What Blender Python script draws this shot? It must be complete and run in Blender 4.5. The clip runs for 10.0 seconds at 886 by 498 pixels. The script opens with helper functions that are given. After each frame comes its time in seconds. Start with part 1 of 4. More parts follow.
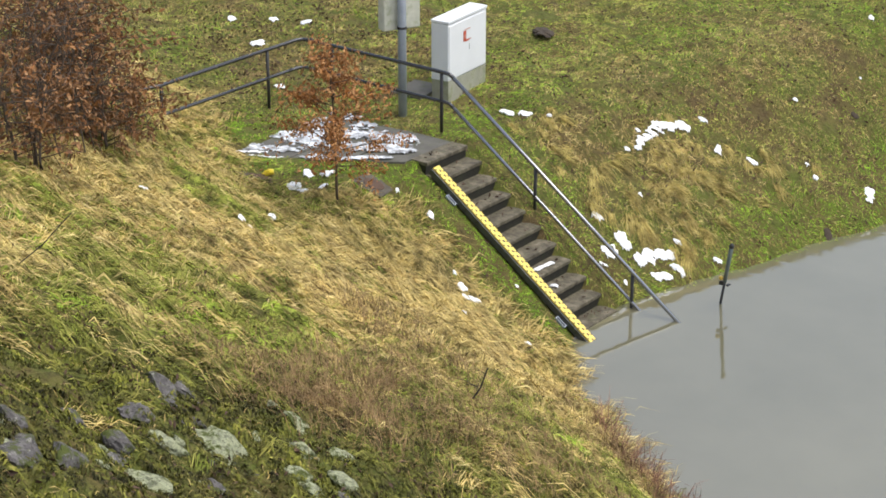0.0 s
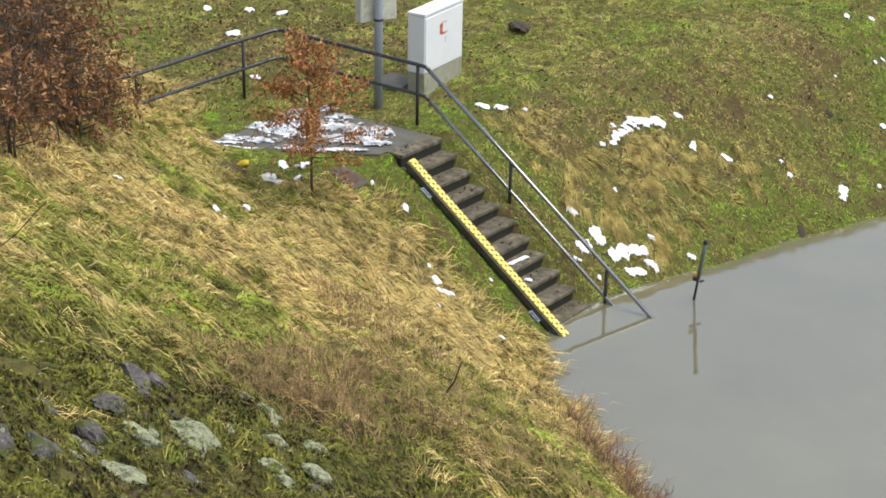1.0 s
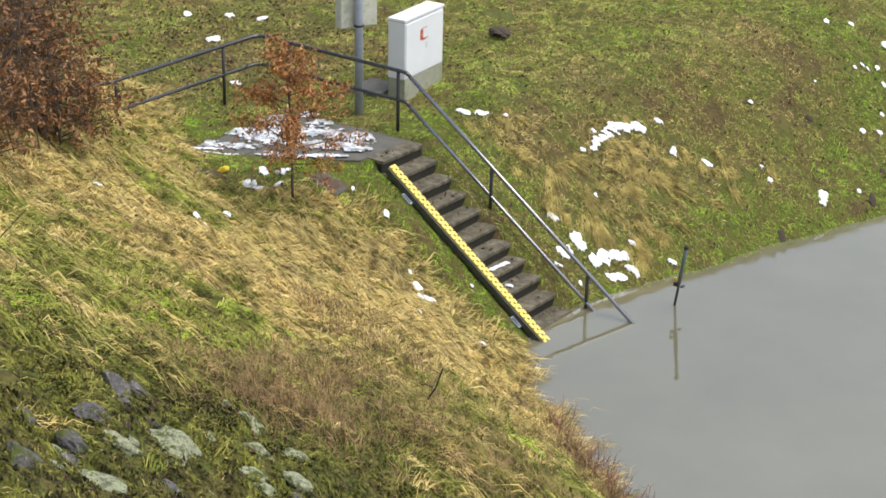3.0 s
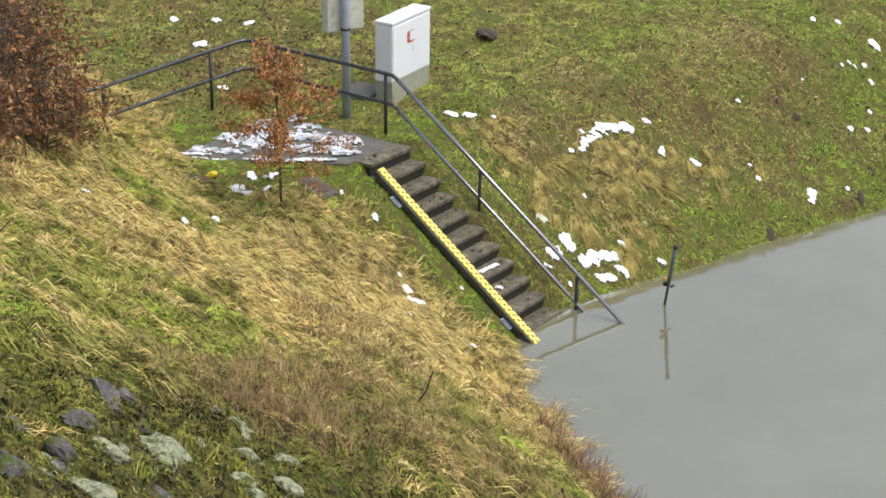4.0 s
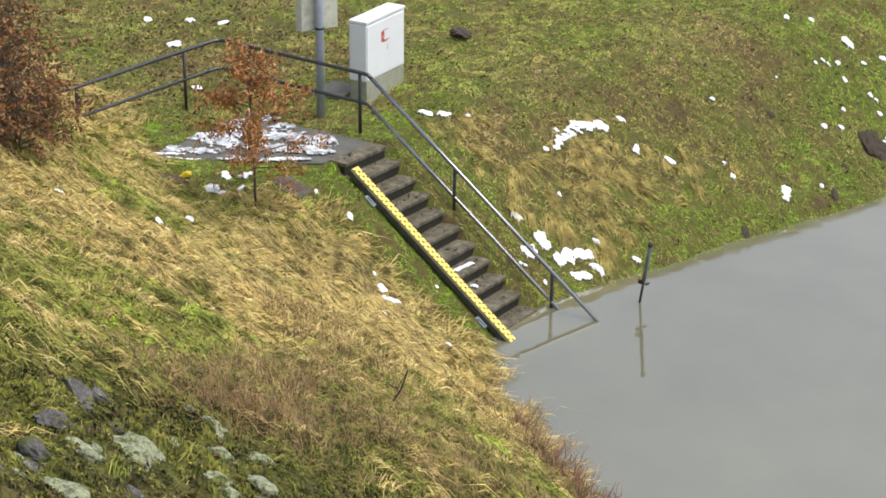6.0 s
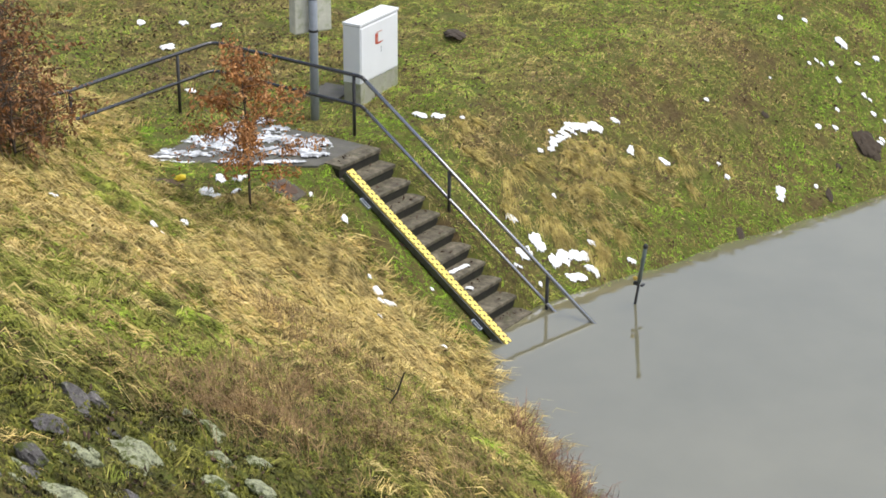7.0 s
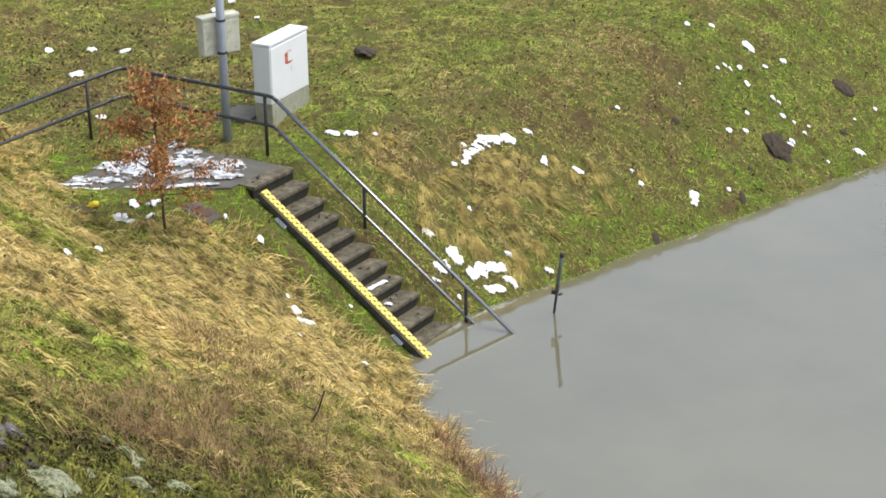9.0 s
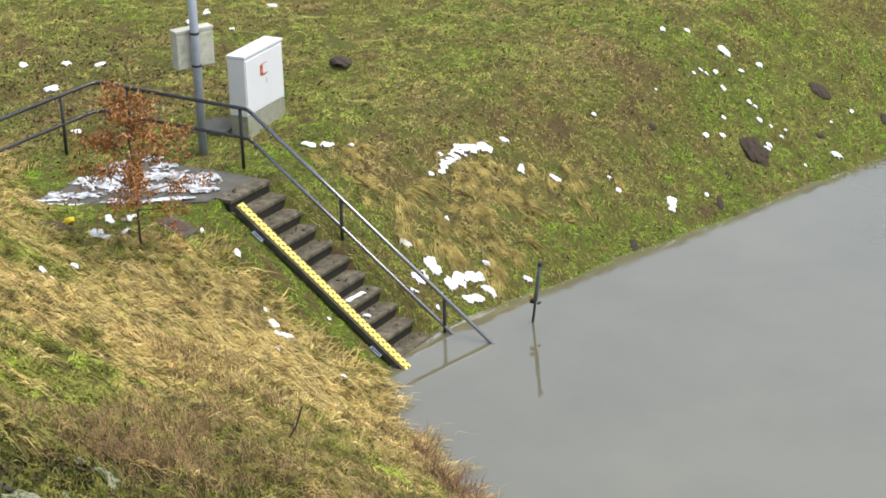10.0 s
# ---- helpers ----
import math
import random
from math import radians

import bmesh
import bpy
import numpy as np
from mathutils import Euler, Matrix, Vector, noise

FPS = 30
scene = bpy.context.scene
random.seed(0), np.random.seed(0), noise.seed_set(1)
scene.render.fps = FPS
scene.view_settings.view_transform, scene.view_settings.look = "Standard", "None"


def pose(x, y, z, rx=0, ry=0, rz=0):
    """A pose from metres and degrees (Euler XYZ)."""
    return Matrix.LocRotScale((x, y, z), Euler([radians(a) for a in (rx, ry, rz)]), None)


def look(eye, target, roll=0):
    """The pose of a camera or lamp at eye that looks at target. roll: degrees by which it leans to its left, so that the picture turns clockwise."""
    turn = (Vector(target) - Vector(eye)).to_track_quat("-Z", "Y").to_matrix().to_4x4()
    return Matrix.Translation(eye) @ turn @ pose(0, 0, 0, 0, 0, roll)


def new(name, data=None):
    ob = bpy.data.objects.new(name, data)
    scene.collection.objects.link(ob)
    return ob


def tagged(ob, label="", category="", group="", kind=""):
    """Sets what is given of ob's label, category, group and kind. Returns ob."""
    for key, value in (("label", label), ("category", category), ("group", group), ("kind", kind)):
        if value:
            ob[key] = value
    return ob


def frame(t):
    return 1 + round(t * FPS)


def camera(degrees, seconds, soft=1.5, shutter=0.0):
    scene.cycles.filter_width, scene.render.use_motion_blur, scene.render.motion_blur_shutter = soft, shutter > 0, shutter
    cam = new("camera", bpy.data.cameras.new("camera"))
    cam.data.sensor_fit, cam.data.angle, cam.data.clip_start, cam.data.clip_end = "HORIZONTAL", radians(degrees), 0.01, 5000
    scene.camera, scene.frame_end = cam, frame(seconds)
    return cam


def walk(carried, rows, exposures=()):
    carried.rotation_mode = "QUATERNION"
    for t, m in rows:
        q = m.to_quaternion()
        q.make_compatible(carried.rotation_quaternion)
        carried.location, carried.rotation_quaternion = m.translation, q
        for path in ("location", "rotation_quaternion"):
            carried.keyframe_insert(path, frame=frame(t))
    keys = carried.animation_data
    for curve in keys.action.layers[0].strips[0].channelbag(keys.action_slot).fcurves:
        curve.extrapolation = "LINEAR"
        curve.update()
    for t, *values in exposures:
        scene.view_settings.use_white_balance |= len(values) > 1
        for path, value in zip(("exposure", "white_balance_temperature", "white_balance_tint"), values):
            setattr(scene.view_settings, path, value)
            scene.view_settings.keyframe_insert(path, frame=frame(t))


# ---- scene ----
EXPOSURES = [(0.0, 0.70), (10.0, 0.76)]
cam = camera(27.00, 10.0, soft=1.7)
# seconds, place in metres, yaw, pitch and roll in degrees
ROWS = [
    (0.0, 19.786, -21.407, 11.608, 38.195, -23.066, 0.004),
    (0.5, 19.779, -21.395, 11.578, 37.734, -23.184, 0.321),
    (1.0, 19.727, -21.413, 11.602, 37.214, -23.287, 1.027),
    (1.5, 19.694, -21.411, 11.611, 37.064, -23.309, 0.965),
    (2.0, 19.684, -21.394, 11.607, 37.133, -23.245, 1.129),
    (2.5, 19.743, -21.396, 11.631, 36.851, -23.253, 1.602),
    (3.0, 19.715, -21.395, 11.632, 36.575, -23.167, 1.156),
    (4.5, 19.731, -21.366, 11.637, 36.205, -23.068, 0.535),
    (5.0, 19.728, -21.375, 11.586, 36.043, -22.966, 0.481),
    (5.5, 19.780, -21.351, 11.609, 35.716, -23.047, 0.556),
    (7.0, 19.706, -21.353, 11.603, 35.244, -23.020, 0.461),
    (7.5, 19.753, -21.330, 11.620, 34.993, -23.069, 0.117),
    (8.0, 19.756, -21.315, 11.639, 34.350, -22.968, -0.182),
    (8.5, 19.806, -21.309, 11.632, 33.893, -22.642, -0.520),
    (9.0, 19.814, -21.324, 11.587, 32.693, -22.494, -0.798),
    (9.5, 19.801, -21.286, 11.586, 32.262, -22.227, -0.943),
    (10.0, 19.848, -21.200, 11.683, 32.149, -22.437, -1.457),
]
walk(cam, [(t, pose(x, y, z, 90 + pitch, 0, yaw) @ pose(0, 0, 0, 0, 0, roll)) for t, x, y, z, yaw, pitch, roll in ROWS],
     exposures=EXPOSURES)

# ---- sky and light: an overcast winter day ----
world = bpy.data.worlds.new("overcast_sky")
scene.world = world
world.use_nodes = True
wn, wl = world.node_tree.nodes, world.node_tree.links
SUN_AZIMUTH, SUN_HEIGHT = 30.0, 68.0
sky = wn.new("ShaderNodeTexSky")
sky.sky_type = "NISHITA"
sky.sun_disc = False
sky.sun_elevation = radians(SUN_HEIGHT)
sky.sun_rotation = radians(90 - SUN_AZIMUTH)
sky.air_density, sky.dust_density, sky.ozone_density = 1.0, 4.0, 1.0
grey = wn.new("ShaderNodeHueSaturation")
grey.inputs["Saturation"].default_value = 0.66
wl.new(sky.outputs[0], grey.inputs["Color"])
wl.new(grey.outputs[0], wn["Background"].inputs[0])
wn["Background"].inputs[1].default_value = 0.15
sun_data = bpy.data.lights.new("sun", "SUN")
sun_data.energy, sun_data.angle, sun_data.color = 0.9, radians(45), (0.98, 0.98, 0.90)
sun = new("sun", sun_data)
sa, sh = radians(SUN_AZIMUTH), radians(SUN_HEIGHT)
sun.matrix_world = look((20 * math.cos(sa) * math.cos(sh), 20 * math.sin(sa) * math.cos(sh), 20 * math.sin(sh)), (0, 0, 0))


# ---- materials ----
class Mat:
    """A node material with a few shortcuts."""

    def __init__(self, name, rough=0.8, metal=0.0, spec=0.5):
        self.m = bpy.data.materials.new(name)
        self.m.use_nodes = True
        self.t = self.m.node_tree
        self.b = self.t.nodes["Principled BSDF"]
        self.b.inputs["Roughness"].default_value = rough
        self.b.inputs["Metallic"].default_value = metal
        self.b.inputs["Specular IOR Level"].default_value = spec
        self.geo = self.t.nodes.new("ShaderNodeNewGeometry")
        self.pos = self.geo.outputs["Position"]

    def link(self, a, b):
        self.t.links.new(a, b)

    def noise(self, scale, detail=4.0, rough=0.55, stretch=None, distort=0.0):
        n = self.t.nodes.new("ShaderNodeTexNoise")
        n.inputs["Scale"].default_value = scale
        n.inputs["Detail"].default_value = detail
        n.inputs["Roughness"].default_value = rough
        n.inputs["Distortion"].default_value = distort
        src = self.pos
        if stretch:
            mp = self.t.nodes.new("ShaderNodeMapping")
            mp.inputs["Scale"].default_value = stretch
            self.link(src, mp.inputs["Vector"])
            src = mp.outputs[0]
        self.link(src, n.inputs["Vector"])
        return n.outputs["Fac"]

    def ramp(self, fac, stops):
        r = self.t.nodes.new("ShaderNodeValToRGB")
        el = r.color_ramp.elements
        while len(el) < len(stops):
            el.new(0.5)
        for e, (p, c) in zip(el, stops):
            e.position = p
            e.color = (*c, 1) if len(c) == 3 else c
        self.link(fac, r.inputs["Fac"])
        return r.outputs["Color"]

    def grey(self, fac, lo, hi):
        m = self.t.nodes.new("ShaderNodeMapRange")
        m.inputs["From Min"].default_value, m.inputs["From Max"].default_value = lo, hi
        self.link(fac, m.inputs["Value"])
        return m.outputs[0]

    def mix(self, fac, a, b, mode="MIX"):
        m = self.t.nodes.new("ShaderNodeMix")
        m.data_type, m.blend_type = "RGBA", mode
        for value, sock in ((fac, m.inputs[0]), (a, m.inputs[6]), (b, m.inputs[7])):
            if isinstance(value, (int, float)):
                sock.default_value = value
            elif isinstance(value, tuple):
                sock.default_value = (*value, 1)
            else:
                self.link(value, sock)
        return m.outputs[2]

    def math(self, op, a, b):
        m = self.t.nodes.new("ShaderNodeMath")
        m.operation = op
        for value, sock in ((a, m.inputs[0]), (b, m.inputs[1])):
            if isinstance(value, (int, float)):
                sock.default_value = value
            else:
                self.link(value, sock)
        return m.outputs[0]

    def bump(self, height, strength=0.3, distance=0.02):
        n = self.t.nodes.new("ShaderNodeBump")
        n.inputs["Strength"].default_value = strength
        n.inputs["Distance"].default_value = distance
        self.link(height, n.inputs["Height"])
        self.link(n.outputs[0], self.b.inputs["Normal"])

    def color(self, c):
        if isinstance(c, tuple):
            self.b.inputs["Base Color"].default_value = (*c, 1)
        else:
            self.link(c, self.b.inputs["Base Color"])
        return self

    def rough_from(self, fac, lo, hi):
        m = self.t.nodes.new("ShaderNodeMapRange")
        m.inputs["To Min"].default_value, m.inputs["To Max"].default_value = lo, hi
        self.link(fac, m.inputs["Value"])
        self.link(m.outputs[0], self.b.inputs["Roughness"])


def plain(name, base, rough=0.6, metal=0.0, vary=0.25, scale=6.0, bump=0.15, dirt=None):
    """Paint, metal, concrete and the like: one colour with stains and grain at two scales."""
    m = Mat(name, rough, metal)
    dark = tuple(c * (1 - vary) for c in base)
    light = tuple(min(1, c * (1 + vary * 0.6)) for c in base)
    c = m.ramp(m.noise(scale, 5), [(0.3, dark), (0.7, light)])
    c = m.mix(m.grey(m.noise(scale * 14, 3), 0.35, 0.7), c, tuple(c0 * (1 - vary * 0.5) for c0 in base))
    if dirt:
        c = m.mix(m.grey(m.noise(scale * 0.7 + 1.3, 6, 0.7), 0.52, 0.72), c, dirt)
    m.color(c)
    m.bump(m.noise(scale * 20, 3), bump, 0.004)
    return m.m


def grass_material(name, stops, patch, fine, patch_amount=0.55, rough=0.75, dark=0.30, bright=1.45, tone_scale=5.0, soft=0.35):
    """Blades: each one has its own tone, drawn towards the tones of the wide and the small patch in which it grows."""
    m = Mat(name, rough, 0, 0.25)
    own = m.ramp(m.geo.outputs["Random Per Island"], stops)
    area = m.mix(0.45, m.ramp(m.noise(0.75, 5, 0.62), patch), m.ramp(m.noise(3.6, 5, 0.65), fine))
    c = m.mix(patch_amount, own, area)
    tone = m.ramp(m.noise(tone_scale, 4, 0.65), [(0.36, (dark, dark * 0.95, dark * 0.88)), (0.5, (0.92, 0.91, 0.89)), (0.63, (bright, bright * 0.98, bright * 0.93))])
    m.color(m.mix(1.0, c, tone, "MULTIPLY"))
    # light that passes through and between fine blades evens out their facing
    up = m.t.nodes.new("ShaderNodeVectorMath")
    up.operation = "SCALE"
    up.inputs["Scale"].default_value = 1 - soft
    m.link(m.geo.outputs["Normal"], up.inputs[0])
    add = m.t.nodes.new("ShaderNodeVectorMath")
    add.inputs[1].default_value = (0.10 * soft, 0.0, soft)
    m.link(up.outputs[0], add.inputs[0])
    unit = m.t.nodes.new("ShaderNodeVectorMath")
    unit.operation = "NORMALIZE"
    m.link(add.outputs[0], unit.inputs[0])
    m.link(unit.outputs[0], m.b.inputs["Normal"])
    return m.m


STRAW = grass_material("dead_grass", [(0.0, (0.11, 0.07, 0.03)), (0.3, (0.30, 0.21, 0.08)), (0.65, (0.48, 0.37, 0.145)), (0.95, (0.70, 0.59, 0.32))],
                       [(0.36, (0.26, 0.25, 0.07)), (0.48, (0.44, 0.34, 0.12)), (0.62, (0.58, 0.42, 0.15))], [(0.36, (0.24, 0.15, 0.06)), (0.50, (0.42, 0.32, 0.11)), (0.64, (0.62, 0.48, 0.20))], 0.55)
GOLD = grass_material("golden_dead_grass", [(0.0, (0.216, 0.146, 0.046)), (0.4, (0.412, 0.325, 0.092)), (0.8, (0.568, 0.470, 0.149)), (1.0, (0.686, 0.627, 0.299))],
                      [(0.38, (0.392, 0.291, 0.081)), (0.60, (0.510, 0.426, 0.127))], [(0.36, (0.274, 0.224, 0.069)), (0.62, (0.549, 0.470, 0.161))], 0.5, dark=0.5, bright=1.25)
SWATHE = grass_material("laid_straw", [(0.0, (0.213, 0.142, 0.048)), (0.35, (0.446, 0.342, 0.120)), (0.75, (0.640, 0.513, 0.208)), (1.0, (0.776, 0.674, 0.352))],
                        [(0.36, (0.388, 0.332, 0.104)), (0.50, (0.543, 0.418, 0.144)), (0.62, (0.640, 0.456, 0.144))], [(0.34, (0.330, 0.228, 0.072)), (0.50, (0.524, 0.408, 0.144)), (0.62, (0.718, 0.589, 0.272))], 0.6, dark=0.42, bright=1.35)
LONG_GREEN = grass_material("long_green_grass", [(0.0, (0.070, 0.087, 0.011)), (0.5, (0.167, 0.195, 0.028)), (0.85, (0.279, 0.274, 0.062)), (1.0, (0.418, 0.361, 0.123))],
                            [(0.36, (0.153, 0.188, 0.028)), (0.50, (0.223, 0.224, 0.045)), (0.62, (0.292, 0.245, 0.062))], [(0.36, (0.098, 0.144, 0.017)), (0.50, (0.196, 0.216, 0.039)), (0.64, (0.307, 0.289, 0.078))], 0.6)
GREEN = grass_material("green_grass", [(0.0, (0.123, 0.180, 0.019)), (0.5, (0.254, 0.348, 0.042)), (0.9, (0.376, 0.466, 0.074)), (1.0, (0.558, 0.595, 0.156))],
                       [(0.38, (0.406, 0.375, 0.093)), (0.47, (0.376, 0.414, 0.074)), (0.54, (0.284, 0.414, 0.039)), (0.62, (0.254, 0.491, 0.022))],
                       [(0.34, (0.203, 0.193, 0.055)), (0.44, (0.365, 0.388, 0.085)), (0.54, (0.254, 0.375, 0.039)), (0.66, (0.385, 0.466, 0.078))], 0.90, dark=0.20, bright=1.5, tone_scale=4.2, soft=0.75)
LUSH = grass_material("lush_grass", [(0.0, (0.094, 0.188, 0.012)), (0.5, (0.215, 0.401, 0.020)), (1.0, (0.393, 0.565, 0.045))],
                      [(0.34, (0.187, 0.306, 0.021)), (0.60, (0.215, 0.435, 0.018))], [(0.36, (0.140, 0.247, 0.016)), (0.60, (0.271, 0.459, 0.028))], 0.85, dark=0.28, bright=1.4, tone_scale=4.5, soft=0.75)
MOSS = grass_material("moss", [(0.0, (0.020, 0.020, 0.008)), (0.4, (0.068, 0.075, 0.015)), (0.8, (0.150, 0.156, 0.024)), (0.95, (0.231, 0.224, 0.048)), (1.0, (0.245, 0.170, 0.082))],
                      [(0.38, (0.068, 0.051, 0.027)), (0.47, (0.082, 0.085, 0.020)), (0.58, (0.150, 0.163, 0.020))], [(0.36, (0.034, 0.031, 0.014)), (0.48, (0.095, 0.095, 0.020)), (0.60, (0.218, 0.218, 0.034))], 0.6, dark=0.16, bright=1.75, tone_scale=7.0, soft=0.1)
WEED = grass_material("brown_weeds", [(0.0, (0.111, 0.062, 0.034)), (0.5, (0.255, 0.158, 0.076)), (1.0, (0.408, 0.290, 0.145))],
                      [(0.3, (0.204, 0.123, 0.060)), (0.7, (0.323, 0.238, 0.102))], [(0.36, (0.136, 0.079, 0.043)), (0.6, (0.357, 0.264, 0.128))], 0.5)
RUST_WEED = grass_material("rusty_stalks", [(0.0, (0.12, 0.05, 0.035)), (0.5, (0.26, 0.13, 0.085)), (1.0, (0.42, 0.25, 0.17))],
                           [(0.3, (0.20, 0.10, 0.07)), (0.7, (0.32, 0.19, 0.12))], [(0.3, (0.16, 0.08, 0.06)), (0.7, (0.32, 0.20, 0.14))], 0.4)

soil = Mat("turf_soil", 0.9, 0, 0.2)
sc = soil.ramp(soil.noise(1.1, 6, 0.62), [(0.32, (0.095, 0.066, 0.030)), (0.45, (0.13, 0.112, 0.034)), (0.58, (0.095, 0.118, 0.021)), (0.72, (0.18, 0.15, 0.054))])
sc = soil.mix(soil.grey(soil.noise(9, 5, 0.7), 0.48, 0.75), sc, (0.035, 0.027, 0.014))
soil.color(soil.mix(soil.grey(soil.noise(30, 3), 0.58, 0.72), sc, (0.16, 0.13, 0.055)))
soil.bump(soil.noise(12, 6, 0.7), 0.8, 0.08)
SOIL = soil.m

water = Mat("muddy_water", 0.02, 0, 1.0)
water.b.inputs["IOR"].default_value = 1.85
water.color(water.ramp(water.noise(0.25, 4, 0.6), [(0.3, (0.132, 0.125, 0.078)), (0.7, (0.166, 0.156, 0.100))]))
wa = water.noise(2.4, 3, 0.5, (1.0, 1.8, 1.0))
wb = water.noise(7.0, 2, 0.5)
water.bump(water.math("ADD", wa, water.math("MULTIPLY", wb, 0.12)), 0.045, 0.05)
WATER = water.m

CONCRETE = plain("weathered_concrete", (0.12, 0.115, 0.10), 0.9, 0, 0.35, 5, 0.5, (0.09, 0.10, 0.05))
step_m = Mat("wet_step_concrete", 0.75, 0, 0.4)
stc = step_m.ramp(step_m.noise(7, 6, 0.65), [(0.3, (0.045, 0.038, 0.026)), (0.52, (0.115, 0.10, 0.068)), (0.72, (0.23, 0.20, 0.145))])
step_m.color(step_m.mix(step_m.grey(step_m.noise(3.1, 5, 0.7), 0.55, 0.75), stc, (0.055, 0.065, 0.02)))
step_m.bump(step_m.noise(60, 4), 0.5, 0.006)
STEP = step_m.m
# risers: a darker concrete than the treads
RISER = plain("dark_riser_concrete", (0.026, 0.024, 0.015), 0.7, 0, 0.5, 7, 0.5, (0.03, 0.036, 0.012))
COVER = plain("muddy_concrete", (0.095, 0.082, 0.062), 0.9, 0, 0.4, 9, 0.6, (0.085, 0.06, 0.04))
PLINTH = plain("mossy_plinth_concrete", (0.36, 0.36, 0.28), 0.9, 0, 0.25, 4, 0.4, (0.20, 0.23, 0.10))
CABINET = plain("white_grey_plastic", (0.78, 0.80, 0.82), 0.45, 0, 0.06, 2.5, 0.05)
SEAM = plain("dark_seam", (0.09, 0.09, 0.085), 0.8)
RED = plain("faded_red_print", (0.55, 0.10, 0.05), 0.6, 0, 0.3, 25)
PALE_RED = plain("pale_red_print", (0.62, 0.36, 0.30), 0.6, 0, 0.2, 25)
JUNCTION = plain("weathered_pale_box", (0.58, 0.58, 0.48), 0.85, 0, 0.25, 7, 0.4, (0.33, 0.36, 0.20))
GALV = plain("galvanised_steel", (0.36, 0.40, 0.46), 0.5, 0.2, 0.2, 8, 0.1)
POST = plain("black_painted_post", (0.02, 0.02, 0.02), 0.4, 0.0, 0.4, 9, 0.12, (0.05, 0.04, 0.03))
BLACK = plain("wet_black_gloss_paint", (0.022, 0.022, 0.024), 0.10, 0.0, 0.3, 9, 0.06, (0.05, 0.045, 0.04))
BLACK.node_tree.nodes["Principled BSDF"].inputs["IOR"].default_value = 1.75
# sloped lengths get a stronger sheen of their own, imitating the sky's glint
SHINY = plain("wet_paint_raised_sheen", (0.03, 0.032, 0.036), 0.12, 0.0, 0.3, 9, 0.06, (0.08, 0.075, 0.07))
SHINY.node_tree.nodes["Principled BSDF"].inputs["IOR"].default_value = 3.4
YELLOW = plain("yellow_enamel", (0.84, 0.64, 0.13), 0.4, 0, 0.12, 6, 0.05, (0.70, 0.52, 0.16))
MARK = plain("black_enamel", (0.02, 0.02, 0.02), 0.5)
BEAM = plain("dark_wet_steel", (0.03, 0.03, 0.03), 0.45, 0.2, 0.4, 8, 0.2)
CHANNEL = plain("grey_wet_steel", (0.11, 0.115, 0.11), 0.4, 0.5, 0.4, 8, 0.2, (0.04, 0.045, 0.03))
STAKE = plain("grey_green_pipe", (0.13, 0.165, 0.155), 0.5, 0.2, 0.3, 10, 0.1)
SNOW_M = Mat("old_snow", 0.6, 0, 0.3)
SNOW_M.color(SNOW_M.ramp(SNOW_M.noise(9, 5), [(0.3, (0.72, 0.75, 0.79)), (0.6, (0.86, 0.87, 0.88))]))
SNOW_M.bump(SNOW_M.noise(25, 4), 0.4, 0.015)
SNOW = SNOW_M.m
slush = Mat("thin_wet_snow", 0.5, 0, 0.4)
sl = slush.noise(6.5, 6, 0.7, (1.0, 1.0, 1.0), 0.4)
slush.color(slush.ramp(sl, [(0.40, (0.18, 0.18, 0.18)), (0.50, (0.44, 0.46, 0.48)), (0.62, (0.80, 0.83, 0.87))]))
slush.bump(sl, 0.5, 0.03)
SLUSH = slush.m


def stone_material(name, rock, lichen, amount):
    """Rock with crusts of lichen, pits and a little moss."""
    m = Mat(name, 0.9, 0, 0.3)
    c = m.ramp(m.noise(9, 6, 0.7), [(0.3, tuple(v * 0.45 for v in rock)), (0.65, tuple(v * 1.5 for v in rock))])
    c = m.mix(m.grey(m.noise(13, 6, 0.75), amount, amount + 0.07), c, lichen)
    c = m.mix(m.grey(m.noise(38, 4, 0.7), 0.56, 0.64), c, tuple(v * 0.4 for v in rock))
    m.color(m.mix(m.grey(m.noise(6.3, 7, 0.78), 0.50, 0.57), c, (0.07, 0.085, 0.018)))
    m.bump(m.noise(22, 6, 0.7), 0.9, 0.03)
    return m.m


STONE = stone_material("grey_basalt", (0.112, 0.104, 0.102), (0.32, 0.31, 0.27), 0.57)
LICHEN = stone_material("lichened_stone", (0.19, 0.20, 0.13), (0.33, 0.35, 0.22), 0.44)
EARTH = plain("dark_loose_earth", (0.055, 0.040, 0.026), 0.95, 0, 0.4, 14, 0.9)
BARK = plain("grey_brown_bark", (0.10, 0.075, 0.055), 0.9, 0, 0.35, 18, 0.5)
TWIG = plain("dark_twig", (0.05, 0.04, 0.032), 0.9, 0, 0.3, 20, 0.3)
RAG = plain("yellow_plastic", (0.85, 0.66, 0.04), 0.45, 0, 0.15, 12, 0.1)
LAMP_AMBER = plain("amber_plastic", (0.50, 0.34, 0.05), 0.4)
leaf = Mat("dry_beech_leaf", 0.65, 0, 0.3)
lc = leaf.ramp(leaf.geo.outputs["Random Per Island"], [(0.0, (0.10, 0.04, 0.015)), (0.35, (0.24, 0.095, 0.03)), (0.7, (0.38, 0.17, 0.055)), (1.0, (0.52, 0.31, 0.15))])
leaf.color(leaf.mix(leaf.grey(leaf.noise(3, 3), 0.35, 0.65), lc, (0.20, 0.105, 0.045)))
LEAF = leaf.m
leaf2 = Mat("orange_beech_leaf", 0.65, 0, 0.3)
